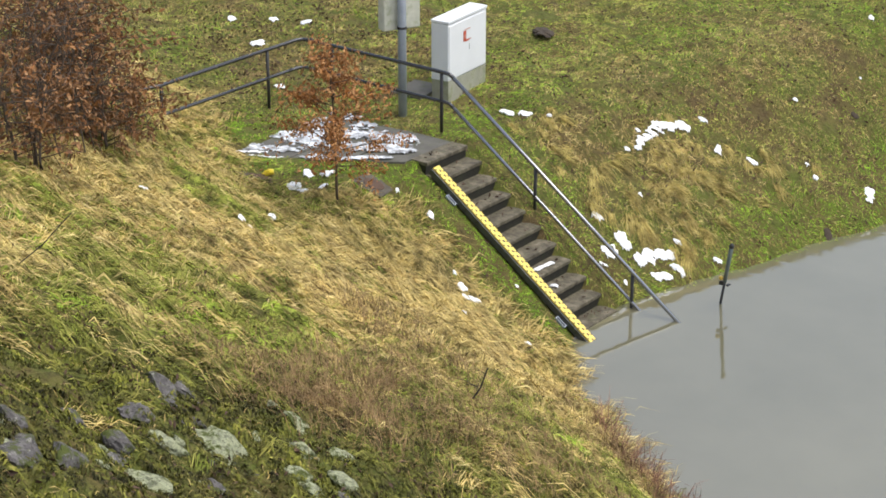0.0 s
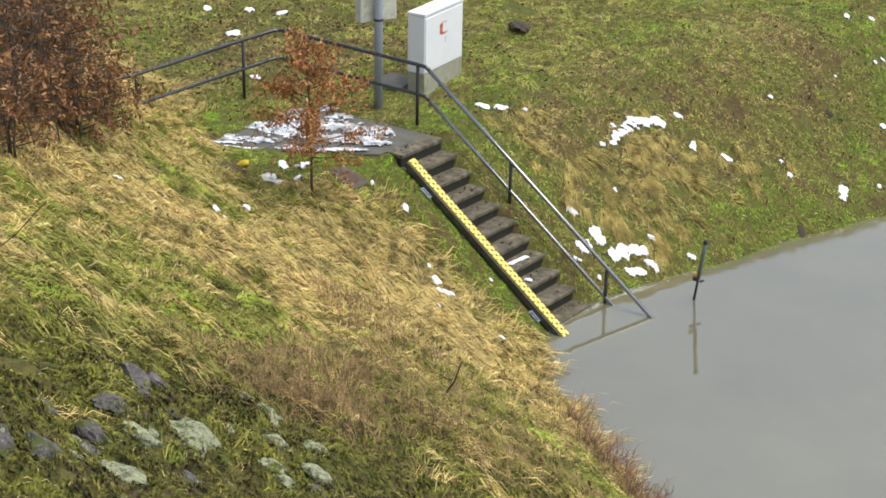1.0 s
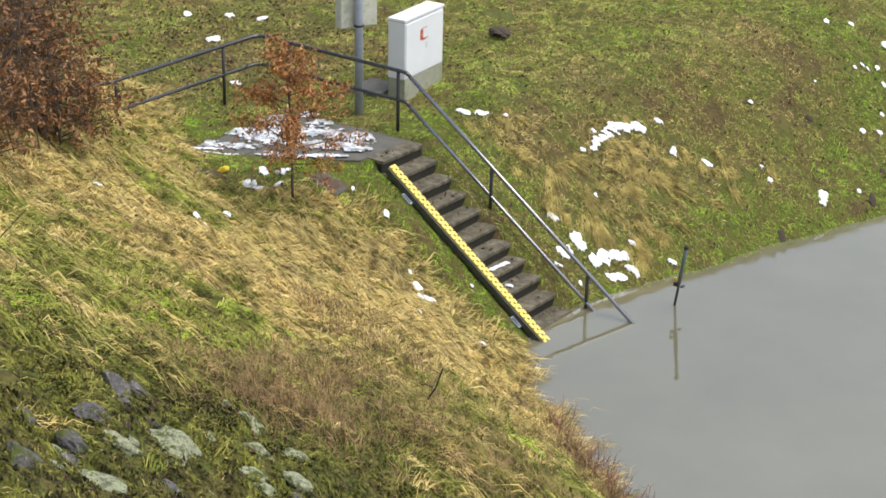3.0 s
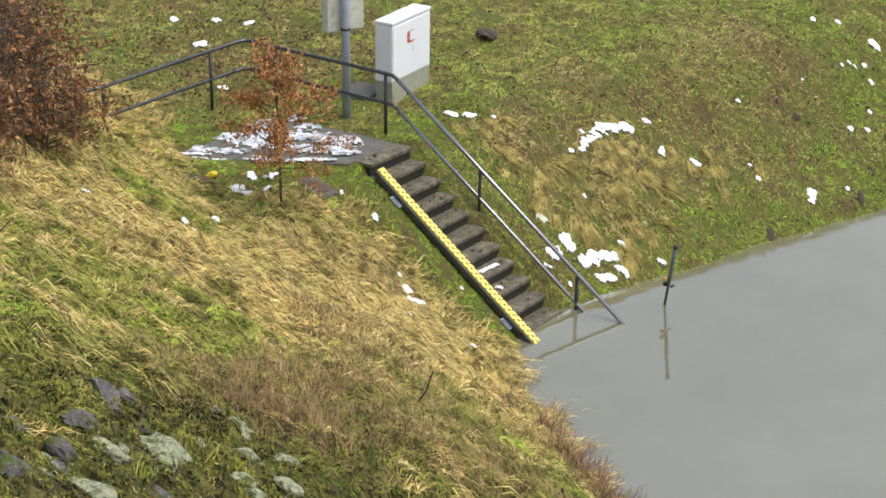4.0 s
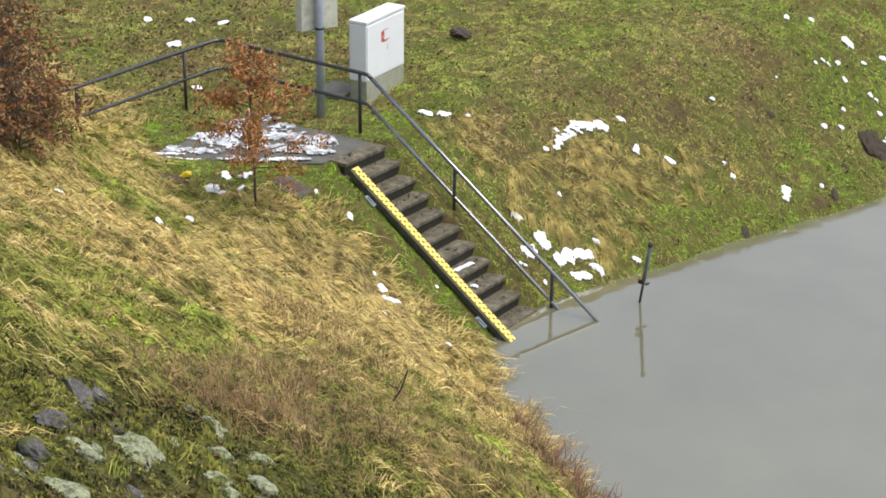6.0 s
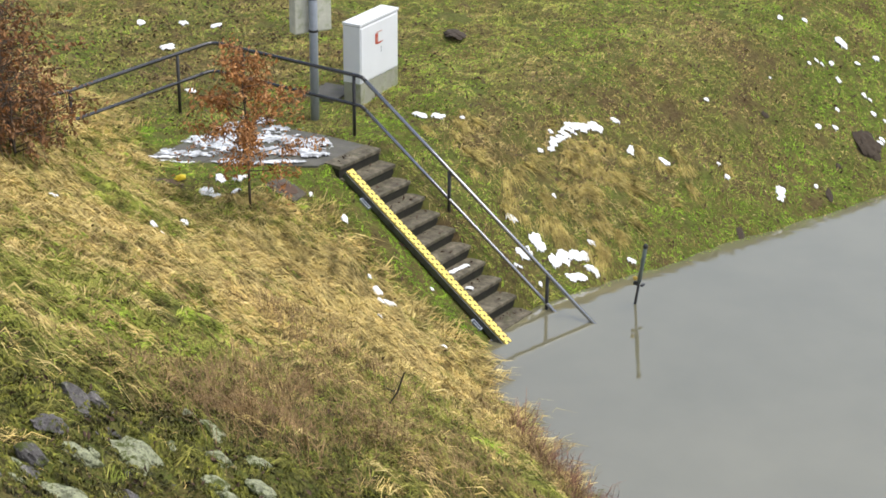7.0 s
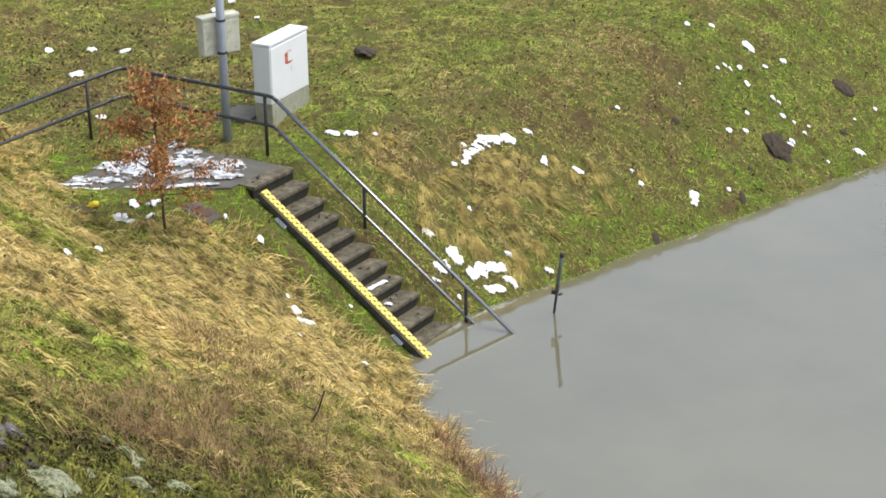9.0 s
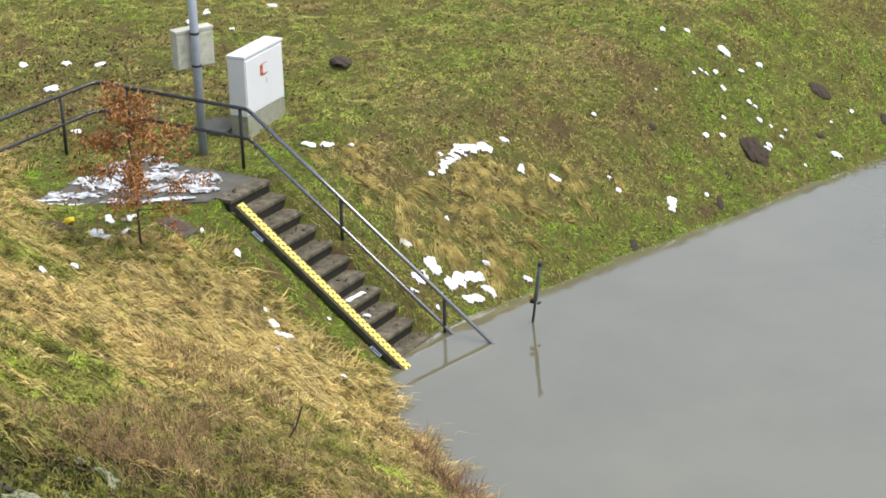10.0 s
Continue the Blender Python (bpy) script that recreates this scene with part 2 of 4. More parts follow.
lc2 = leaf2.ramp(leaf2.geo.outputs["Random Per Island"], [(0.0, (0.14, 0.055, 0.02)), (0.35, (0.33, 0.135, 0.04)), (0.7, (0.52, 0.24, 0.075)), (1.0, (0.66, 0.40, 0.19))])
leaf2.color(leaf2.mix(leaf2.grey(leaf2.noise(4, 3), 0.4, 0.7), lc2, (0.38, 0.18, 0.065)))
LEAF_ORANGE = leaf2.m
LITTER = plain("rotting_leaves", (0.09, 0.05, 0.03), 0.8, 0, 0.5, 9, 0.2)


# ---- building helpers ----
def mesh_of(bm, name, material, smooth=False):
    me = bpy.data.meshes.new(name)
    bmesh.ops.recalc_face_normals(bm, faces=bm.faces)
    bm.to_mesh(me)
    bm.free()
    me.materials.append(material)
    if smooth:
        for poly in me.polygons:
            poly.use_smooth = True
    return me


def part(name, bm, material, parent=None, label="", smooth=False):
    """One mesh object, under a thing or a part where one is given."""
    ob = new(name, mesh_of(bm, name, material, smooth))
    ob.parent = parent
    return tagged(ob, label)


def fast_mesh(name, verts, tris, material):
    me = bpy.data.meshes.new(name)
    me.vertices.add(len(verts))
    me.vertices.foreach_set("co", np.ascontiguousarray(verts, dtype=np.float32).ravel())
    me.loops.add(len(tris) * 3)
    me.loops.foreach_set("vertex_index", np.ascontiguousarray(tris, dtype=np.int32).ravel())
    me.polygons.add(len(tris))
    me.polygons.foreach_set("loop_start", np.arange(0, len(tris) * 3, 3, dtype=np.int32))
    me.update(calc_edges=True)
    me.materials.append(material)
    return me


def box(bm, size, m=Matrix(), bevel=0.0):
    made = bmesh.ops.create_cube(bm, size=1.0, matrix=m @ Matrix.Diagonal((*size, 1)))
    if bevel:
        vs = set(made["verts"])
        edges = [e for e in bm.edges if e.verts[0] in vs and e.verts[1] in vs]
        bmesh.ops.bevel(bm, geom=edges, offset=bevel, segments=2, affect="EDGES", profile=0.6)
    return bm


def tube(bm, pts, radii, sides=10, caps=True):
    """A round bar along points; radii: one value or one per point."""
    pts = [Vector(p) for p in pts]
    if isinstance(radii, (int, float)):
        radii = [radii] * len(pts)
    rings = []
    for i, p in enumerate(pts):
        way = (pts[min(i + 1, len(pts) - 1)] - pts[max(i - 1, 0)]).normalized()
        side = way.cross(Vector((0, 0, 1)))
        if side.length < 1e-3:
            side = Vector((1, 0, 0))
        side.normalize()
        up = side.cross(way)
        rings.append([bm.verts.new(p + (side * math.cos(a) + up * math.sin(a)) * radii[i]) for a in [2 * math.pi * k / sides for k in range(sides)]])
    for r0, r1 in zip(rings, rings[1:]):
        for k in range(sides):
            bm.faces.new((r0[k], r0[(k + 1) % sides], r1[(k + 1) % sides], r1[k]))
    if caps:
        bm.faces.new(rings[0][::-1])
        bm.faces.new(rings[-1])
    return bm


def empty(name, place=(0, 0, 0)):
    ob = new(name)
    ob.location = place
    ob.empty_display_size = 0.1
    return ob


def local_plane(x, y, e=0.15):
    """The ground round a place as a plane: a quick height for small things."""
    z = ground_z(np.array([x, x + e, x - e, x, x]), np.array([y, y, y, y + e, y - e]))
    sx, sy = float(z[1] - z[2]) / (2 * e), float(z[3] - z[4]) / (2 * e)
    return lambda px, py: float(z[0]) + sx * (px - x) + sy * (py - y)


def gz(x, y):
    return float(ground_z(x, y))


# ---- the ground: one sheet from the river bed to the horizon ----
def hash2(ix, iy, seed):
    v = np.sin(ix * 127.1 + iy * 311.7 + seed * 74.7) * 43758.5453
    return v - np.floor(v)


def vnoise(x, y, seed=0):
    """Smooth value noise in the plan, 0 to 1."""
    x, y = np.asarray(x, float), np.asarray(y, float)
    ix, iy = np.floor(x), np.floor(y)
    u, v = x - ix, y - iy
    u, v = u * u * (3 - 2 * u), v * v * (3 - 2 * v)
    a, b = hash2(ix, iy, seed), hash2(ix + 1, iy, seed)
    c, d = hash2(ix, iy + 1, seed), hash2(ix + 1, iy + 1, seed)
    return (a * (1 - u) + b * u) * (1 - v) + (c * (1 - u) + d * u) * v


def fbm(x, y, seed=0, octaves=3):
    total, weight = 0.0, 0.0
    for k in range(octaves):
        total = total + vnoise(x * 2 ** k, y * 2 ** k, seed + 11 * k) / 2 ** k
        weight += 1 / 2 ** k
    return total / weight


def smooth_max(a, b, k):
    t = np.clip(0.5 + 0.5 * (a - b) / k, 0, 1)
    return b * (1 - t) + a * t + k * t * (1 - t)


def shore_x(y):
    """Where the river bank beside the stairs meets the water."""
    y = np.asarray(y, float)
    return 6.36 + np.where(y > 0, 0.315 * y, 0) - 0.004 * np.clip(y - 8, 0, 60) ** 1.5


def bump(x, y, cx, cy, r):
    return np.exp(-((x - cx) ** 2 + (y - cy) ** 2) / (r * r))


def ground_z(x, y):
    """Height of the bare ground: river bank with berm, and the embankment that juts out beside it. Water lies at 0."""
    x, y = np.asarray(x, float), np.asarray(y, float)
    slope = 0.70 - 0.02 * np.clip(y, 0, 4)
    bank = slope * (shore_x(y) - x)
    berm = 1.98 + 0.045 * np.clip(2.2 - x, 0, 40) + 0.03 * np.clip(y, 0, 20)
    z1 = -smooth_max(-bank, -berm, 0.5)
    z1 = np.maximum(z1, -3 + 0 * z1)
    d = -0.515 * (x - 6.62) - 0.857 * (y + 1.86)
    d = d + 0.25 * (fbm(x * 0.7, y * 0.7, 5) - 0.5)
    # steeper foot, cut back by the river
    foot = np.clip((x - 6.7) / 0.8, 0, 1) * np.clip((2.4 - d) / 1.9, 0, 1)
    z2 = 0.55 * d - 0.29 * foot
    z2 = -smooth_max(-z2, -(6.5 + 0 * z2), 1.0)
    z2 = np.maximum(z2, -3)
    z = smooth_max(z1, z2, 0.35)
    rough = 0.16 * (fbm(x * 0.8, y * 0.8, 1) - 0.5) + 0.05 * (vnoise(x * 3.4, y * 3.4, 3) - 0.5) + (0.09 + 0.20 * np.clip(-1.8 - y, 0, 1)) * (fbm(x * 2.1, y * 2.1, 2) - 0.5)
    # lumpy moss between the stones
    lumps = np.clip(np.exp(-((x - 9.7) ** 2 + (y + 11.8) ** 2) / 7.0) + np.exp(-((x - 10.2) ** 2 + (y + 14) ** 2) / 3.0), 0, 1)
    rough = rough + lumps * (0.20 * (fbm(x * 4.2, y * 4.2, 4) - 0.5) + 0.08 * (vnoise(x * 11, y * 11, 6) - 0.5))
    # level, clean ground round the stairs and the paved landing
    calm = 1 - np.clip(1.6 - np.maximum(np.abs(y + 0.8) - 0.75, 0) * 1.6, 0, 1) * np.clip((x - 0.2) * 2, 0, 1) * np.clip((7.5 - x), 0, 1)
    rough = rough * np.clip(calm, 0.1, 1)
    # cut under the steps
    under = np.clip((0.53 - np.abs(y + 0.74)) * 14, 0, 1) * np.clip((x - 3.2) * 5, 0, 1) * np.clip((8 - x) * 2, 0, 1)
    # bed of the paved landing
    bed = np.clip((y + 2.88 - 0.70 * (x - 1.1)) * 10, 0, 1) * np.clip((-0.33 - y) * 10, 0, 1) * np.clip((x - 1.05) * 10, 0, 1) * np.clip((3.4 - x) * 10, 0, 1)
    verge = np.clip((0.30 - np.abs(y + 1.62)) * 8, 0, 1) * np.clip((x - 3.5) * 4, 0, 1) * np.clip((6.6 - x) * 2, 0, 1)
    z = z + rough - 0.17 * under + 0.09 * verge
    # turf flush with the slabs along their front edge
    q = np.minimum(y + 2.88 - 0.70 * (x - 1.1), 0)
    apron = 1.985 + 0.45 * q - 1.2 * np.clip(1.0 - x, 0, 9) - 2.0 * np.clip(x - 3.45, 0, 9) - 9.0 * np.clip(-0.9 - q, 0, 9)
    z = np.where(y < 0.3, np.maximum(z, apron), z)
    return z * (1 - bed) + np.minimum(z, 1.93) * bed

def stretch_axis(lo, hi, step, far):
    mid = np.arange(lo, hi + step / 2, step)
    out, d, v = [], step, hi
    while v < far:
        d *= 1.35
        v += d
        out.append(v)
    low, d, v = [], step, lo
    while v > -far:
        d *= 1.35
        v -= d
        low.append(v)
    return np.concatenate([low[::-1], mid, out])


gx, gy = stretch_axis(-9, 14, 0.12, 2500), stretch_axis(-17, 16, 0.12, 2500)
GX, GY = np.meshgrid(gx, gy, indexing="ij")
GZ = ground_z(np.clip(GX, -200, 200), np.clip(GY, -200, 200))
gv = np.stack([GX, GY, GZ], -1).reshape(-1, 3)
idx = np.arange(len(gx) * len(gy)).reshape(len(gx), len(gy))
a, b, c, d = idx[:-1, :-1].ravel(), idx[1:, :-1].ravel(), idx[1:, 1:].ravel(), idx[:-1, 1:].ravel()
ground_mesh = fast_mesh("ground", gv, np.concatenate([np.stack([a, b, c], 1), np.stack([a, c, d], 1)]), SOIL)
ground_mesh.polygons.foreach_set("use_smooth", np.ones(len(ground_mesh.polygons), dtype=bool))
ground = tagged(new("ground", ground_mesh), "rough winter turf on a river bank and embankment", "ground", kind="structure")

bm = bmesh.new()
n = 40
grid = [[bm.verts.new((-60 + 2600 * (i / n) ** 2.2, -2500 + 5000 * j / n, 0.0)) for j in range(n + 1)] for i in range(n + 1)]
for i in range(n):
    for j in range(n):
        bm.faces.new((grid[i][j], grid[i + 1][j], grid[i + 1][j + 1], grid[i][j + 1]))
tagged(part("water", bm, WATER), "calm muddy grey-brown river water", "water", kind="structure")


# ---- paved landing ----
def slab(name, cx, cy, sx, sy, top, thick, material, parent=None, turn=0.0, seed=1):
    bm = bmesh.new()
    box(bm, (sx, sy, thick), Matrix.Translation((cx, cy, top - thick / 2)) @ Matrix.Rotation(radians(turn), 4, "Z"), 0.012)
    return part(name, bm, material, parent)


landing = tagged(empty("landing_pavement", (2.5, -0.8, 2.0)), "weathered concrete slabs, half covered with wet snow", "pavement", kind="structure")
for corners, top in [(((2.61, -1.90), (3.31, -1.40), (3.31, -0.26), (2.61, -0.27)), 1.992), (((1.86, -2.44), (2.60, -1.91), (2.60, -0.28), (1.86, -0.40)), 2.000),
                     (((1.10, -2.96), (1.85, -2.45), (1.85, -0.41), (0.96, -0.60)), 2.006)]:
    bm = bmesh.new()
    low = [bm.verts.new((cx - 2.5, cy + 0.8, top - 2.16)) for cx, cy in corners]
    high = [bm.verts.new((cx - 2.5, cy + 0.8, top - 2.0)) for cx, cy in corners]
    bm.faces.new(high)
    bm.faces.new(low[::-1])
    for k in range(4):
        bm.faces.new((low[k], low[(k + 1) % 4], high[(k + 1) % 4], high[k]))
    bmesh.ops.bevel(bm, geom=list(bm.edges), offset=0.014, segments=2, affect="EDGES", profile=0.6)
    part("slab", bm, CONCRETE, landing)


# ---- stairs ----
GOING, RISE, NOSE_X, NOSE_Z = 0.282, 0.1966, 3.608, 1.992
stairs = tagged(empty("staircase", (NOSE_X, -0.74, NOSE_Z)), "worn concrete river steps, dark and wet, leading under water", "stairs")
for k in range(14):
    bm = bmesh.new()
    deep = 0.33 if k else 0.31
    tall = 0.25 if k else 0.24
    rnd = random.Random(k)
    place = Matrix.Translation((k * GOING + rnd.uniform(-0.006, 0.006), rnd.uniform(-0.008, 0.008), -k * RISE)) @ Matrix.Rotation(radians(rnd.uniform(-0.8, 0.8)), 4, "X")
    box(bm, (deep, 1.0, 0.06), place @ Matrix.Translation((-deep / 2, 0, -0.03)), 0.012)
    step = part("step", bm, STEP, stairs)
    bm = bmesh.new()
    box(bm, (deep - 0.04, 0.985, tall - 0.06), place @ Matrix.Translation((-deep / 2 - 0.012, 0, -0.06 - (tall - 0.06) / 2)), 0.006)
    part("riser", bm, RISER, step, "dark concrete riser")


# ---- railing ----
RAIL_Z, LOW_DROP, BEND_X, SLOPE, CORNER = 2.97, 0.475, 3.075, 0.697, 0.05
railing = tagged(empty("railing", (BEND_X, 0, 2.0)), "black gloss-painted tube railing with two wet shining rails", "railing")
END_X = 8.4


def rail_points(drop):
    z = RAIL_Z - drop
    return [(-0.15, -3.9, z + 0.0), (0, -3.15, z), (0, -1.6, z), (0, -0.12, z), (0.04, -0.03, z), (0.13, 0, z), (1.6, 0, z), (BEND_X - 0.08, 0, z), (BEND_X, 0, z - 0.01),
            (BEND_X + 0.08, 0, z - 0.06), (5.0, 0, z - SLOPE * (5.0 - BEND_X)), (END_X, 0, z - SLOPE * (END_X - BEND_X))]


for nm, drop, r in (("top_rail", 0.0, 0.031), ("middle_rail", LOW_DROP, 0.028)):
    bm = bmesh.new()
    pts = [Vector(p) - railing.location for p in rail_points(drop)]
    part(nm, tube(bm, pts[:10], r, 14), BLACK, railing, smooth=True)
    bm = bmesh.new()
    part("stair_" + nm, tube(bm, pts[9:], r, 14), SHINY, railing, "wet rail, its sheen raised for the sky glint", smooth=True)
for x, y, rail in [(0, -3.146, RAIL_Z), (0, -0.814, RAIL_Z), (0.661, 0, RAIL_Z), (2.915, 0, RAIL_Z), (4.725, 0, RAIL_Z - SLOPE * (4.725 - BEND_X)), (6.522, 0, RAIL_Z - SLOPE * (6.522 - BEND_X))]:
    bm = bmesh.new()
    o = railing.location
    part("post", tube(bm, [Vector((x, y, gz(x, y) - 0.4)) - o, Vector((x, y, rail)) - o], 0.027, 10), POST, railing, smooth=True)


# ---- staff gauge beside the stairs ----
gauge = empty("staff_gauge", (3.825, -1.30, 2.0))
tagged(gauge, "yellow inclined water level gauge with black marks on steel", "gauge")
ang = math.atan(SLOPE)
G = Matrix.Rotation(ang, 4, "Y")
LEN = 5.2
bm = bmesh.new()
box(bm, (LEN, 0.14, 0.025), G @ Matrix.Translation((LEN / 2, 0.012, -0.004)), 0.004)
board = part("scale_board", bm, YELLOW, gauge)
bm = bmesh.new()
box(bm, (LEN, 0.012, 0.10), G @ Matrix.Translation((LEN / 2, -0.084, -0.061)), 0.003)
box(bm, (LEN, 0.012, 0.10), G @ Matrix.Translation((LEN / 2, 0.080, -0.061)), 0.003)
box(bm, (LEN, 0.17, 0.012), G @ Matrix.Translation((LEN / 2, -0.004, -0.024)), 0.003)
part("beam", bm, CHANNEL, gauge)
# small blocks in three staggered rows
for k in range(50):
    for row, (y, off, long) in enumerate([(-0.046, 0.0, 0.022), (0.012, 0.035, 0.026), (0.068, 0.068, 0.022)]):
        s = 0.05 + 0.103 * k + off
        bm = bmesh.new()
        box(bm, (long, 0.026, 0.004), G @ Matrix.Translation((s, y, 0.0105)))
        if row == 1:
            box(bm, (0.010, 0.034, 0.004), G @ Matrix.Translation((s + 0.020, y + 0.006, 0.0106)))
        part("graduation_mark", bm, MARK, board)
for s in (0.55, 3.0):
    bm = bmesh.new()
    for dy, sx, sy in ((-0.105, 0.20, 0.02), (-0.155, 0.20, 0.012)):
        box(bm, (sx, sy, 0.035), G @ Matrix.Translation((s, dy, -0.10)), 0.004)
    for dx in (-0.09, 0.09):
        box(bm, (0.02, 0.07, 0.035), G @ Matrix.Translation((s + dx, -0.125, -0.10)), 0.004)
    bracket = part("bracket", bm, GALV, gauge, "grey steel clamp")
for s in (0.3, 1.7, 3.1, 4.5):
    bm = bmesh.new()
    p = G @ Vector((s, 0, -0.08))
    tube(bm, [p, p - Vector((0, 0, 0.45))], 0.03, 8)
    part("support_foot", bm, BEAM, gauge)


# ---- marker stake in the water ----
stake = tagged(empty("marker_stake", (7.44, 0.995, -0.9)), "leaning grey-green pipe marker standing in shallow water", "stake")
way = Vector((0.246, -0.213, 1.091)).normalized()
foot, up0 = Vector((7.493, 0.956, 0.0)) - Vector(stake.location), way
bm = bmesh.new()
part("rod", tube(bm, [foot - way * 1.0, foot + way * 0.50], 0.020, 10), BEAM, stake, smooth=True)
bm = bmesh.new()
part("pipe", tube(bm, [foot + way * 0.42, foot + way * 1.10], 0.030, 12), STAKE, stake, smooth=True)
bm = bmesh.new()
part("cap", tube(bm, [foot + way * 1.09, foot + way * 1.12, foot + way * 1.15], [0.038, 0.038, 0.022], 12), BEAM, stake, smooth=True)
bm = bmesh.new()
box(bm, (0.08, 0.05, 0.06), Matrix.Translation(foot + way * 0.42 + Vector((-0.03, -0.03, -0.01))), 0.012)
box(bm, (0.04, 0.08, 0.025), Matrix.Translation(foot + way * 0.38 + Vector((0.05, 0.03, -0.01))), 0.008)
collar = part("collar", bm, BEAM, stake, "dark clamp")
bm = bmesh.new()
bmesh.ops.create_uvsphere(bm, u_segments=10, v_segments=6, radius=0.035, matrix=Matrix.Translation(foot + way * 0.47 + Vector((-0.045, -0.045, 0.03))))
part("reflector", bm, LAMP_AMBER, collar, "amber reflector", True)


# ---- switch cabinet ----
cab = empty("switch_cabinet", (2.134, 1.172, 2.02))
cab.rotation_euler = (0, 0, 1.679)
tagged(cab, "white switch cabinet with red sticker on a mossy concrete plinth", "cabinet")
CL, CD, CH, PH = 1.218, 0.342, 1.345, 0.33
bm = bmesh.new()
box(bm, (CL - 0.03, CD - 0.02, PH + 0.3), Matrix.Translation((CL / 2, CD / 2, PH / 2 - 0.15)), 0.015)
part("plinth", bm, PLINTH, cab)
bm = bmesh.new()
box(bm, (CL - 0.02, CD - 0.02, CH - PH - 0.06), Matrix.Translation((CL / 2, CD / 2 + 0.004, PH + (CH - PH - 0.06) / 2)), 0.012)
body = part("body", bm, CABINET, cab)
bm = bmesh.new()
box(bm, (CL, CD, 0.05), Matrix.Translation((CL / 2, CD / 2, CH - 0.032)), 0.012)
part("lid", bm, CABINET, cab)
bm = bmesh.new()
box(bm, (CL - 0.026, CD - 0.026, 0.012), Matrix.Translation((CL / 2, CD / 2, CH - 0.060)))
part("lid_gap", bm, SEAM, cab)
bm = bmesh.new()
box(bm, (CL - 0.07, 0.016, CH - PH - 0.12), Matrix.Translation((CL / 2 - 0.005, 0.008, PH + (CH - PH - 0.07) / 2)), 0.004)
door = part("door", bm, CABINET, cab)
bm = bmesh.new()
box(bm, (0.02, 0.014, 0.10), Matrix.Translation((CL / 2 + 0.04, -0.004, PH + 0.45)), 0.004)
part("handle", bm, CABINET, door)
# sticker: faded red print, drawn as plain shapes
bm = bmesh.new()
for cx, cz, sx, sz in [(0.50, 0.985, 0.085, 0.17), (0.57, 0.900, 0.13, 0.03)]:
    box(bm, (sx, 0.003, sz), Matrix.Translation((cx, -0.0035, cz)))
sticker = part("sticker", bm, RED, cab, "faded red sticker")
for cx, cz, sx, sz in [(0.58, 1.085, 0.18, 0.016), (0.51, 0.975, 0.03, 0.05), (0.67, 0.905, 0.05, 0.02)]:
    bm = bmesh.new()
    box(bm, (sx, 0.003, sz), Matrix.Translation((cx, -0.0042, cz)))
    part("sticker_print", bm, PALE_RED, sticker)
slab("concrete_pad", 1.42, 1.25, 0.60, 0.75, gz(1.42, 1.25) + 0.05, 0.2, CONCRETE, turn=6)
tagged(bpy.data.objects["concrete_pad"], "flat grey concrete pad beside the switch cabinet", "concrete pad")


# ---- pole with a weathered box clamped to it ----
PX, PY = 1.95, 0.22
PZ = gz(PX, PY)
pole = tagged(empty("pole", (PX, PY, PZ)), "galvanised grey steel pole standing in the grass", "pole")
bm = bmesh.new()
part("shaft", tube(bm, [(0, 0, -0.4), (0, 0, 3.7)], 0.068, 20), GALV, pole, smooth=True)
bm = bmesh.new()
part("pole_cap", tube(bm, [(0, 0, 3.70), (0, 0, 3.73), (0, 0, 3.75)], [0.072, 0.07, 0.03], 20), GALV, pole, smooth=True)
for z in (1.46, 1.98):
    bm = bmesh.new()
    tube(bm, [(0, 0, z - 0.018), (0, 0, z + 0.018)], 0.076, 20)
    part("clamp", bm, BEAM, pole, "dark steel band", True)
jbox = empty("junction_box", (1.79, 0.345, PZ + 1.40))
jbox.rotation_euler = (0, 0, radians(66))
tagged(jbox, "weathered pale box with an overhanging lid, strapped to a pole", "junction box")
bm = bmesh.new()
box(bm, (0.64, 0.20, 0.57), Matrix.Translation((0, 0.0, 0.285)), 0.012)
part("housing", bm, JUNCTION, jbox)
bm = bmesh.new()
box(bm, (0.665, 0.225, 0.05), Matrix.Translation((0, 0.0, 0.595)), 0.012)
part("lid", bm, JUNCTION, jbox)
for cx in (-0.165, 0.165):
    bm = bmesh.new()
    box(bm, (0.29, 0.014, 0.51), Matrix.Translation((cx, -0.103, 0.275)), 0.005)
    part("front_panel", bm, JUNCTION, jbox)


# ---- covers in the turf ----
def cover(cx, cy, r, label, seed):
    ob = tagged(empty("shaft_cover", (cx, cy, gz(cx, cy))), label, "manhole cover")
    ob.rotation_euler = (math.atan((gz(cx, cy + 0.2) - gz(cx, cy - 0.2)) / 0.4), -math.atan((gz(cx + 0.2, cy) - gz(cx - 0.2, cy)) / 0.4), 0.2 * seed)
    bm = bmesh.new()
    box(bm, (2 * r, 2 * r, 0.10), Matrix.Translation((0, 0, -0.030)), 0.02)
    rim = part("concrete_frame", bm, COVER, ob)
    bm = bmesh.new()
    tube(bm, [(0, 0, 0.01), (0, 0, 0.026), (0, 0, 0.03)], [r * 0.62, r * 0.62, r * 0.58], 24)
    part("lid", bm, LITTER, ob, "dark round lid with dead leaves")
    return ob


cover(3.43, -2.26, 0.26, "square concrete shaft cover with a dark lid in the grass", 1)
cover(2.22, -3.36, 0.32, "square concrete shaft cover half overgrown with turf", 2)


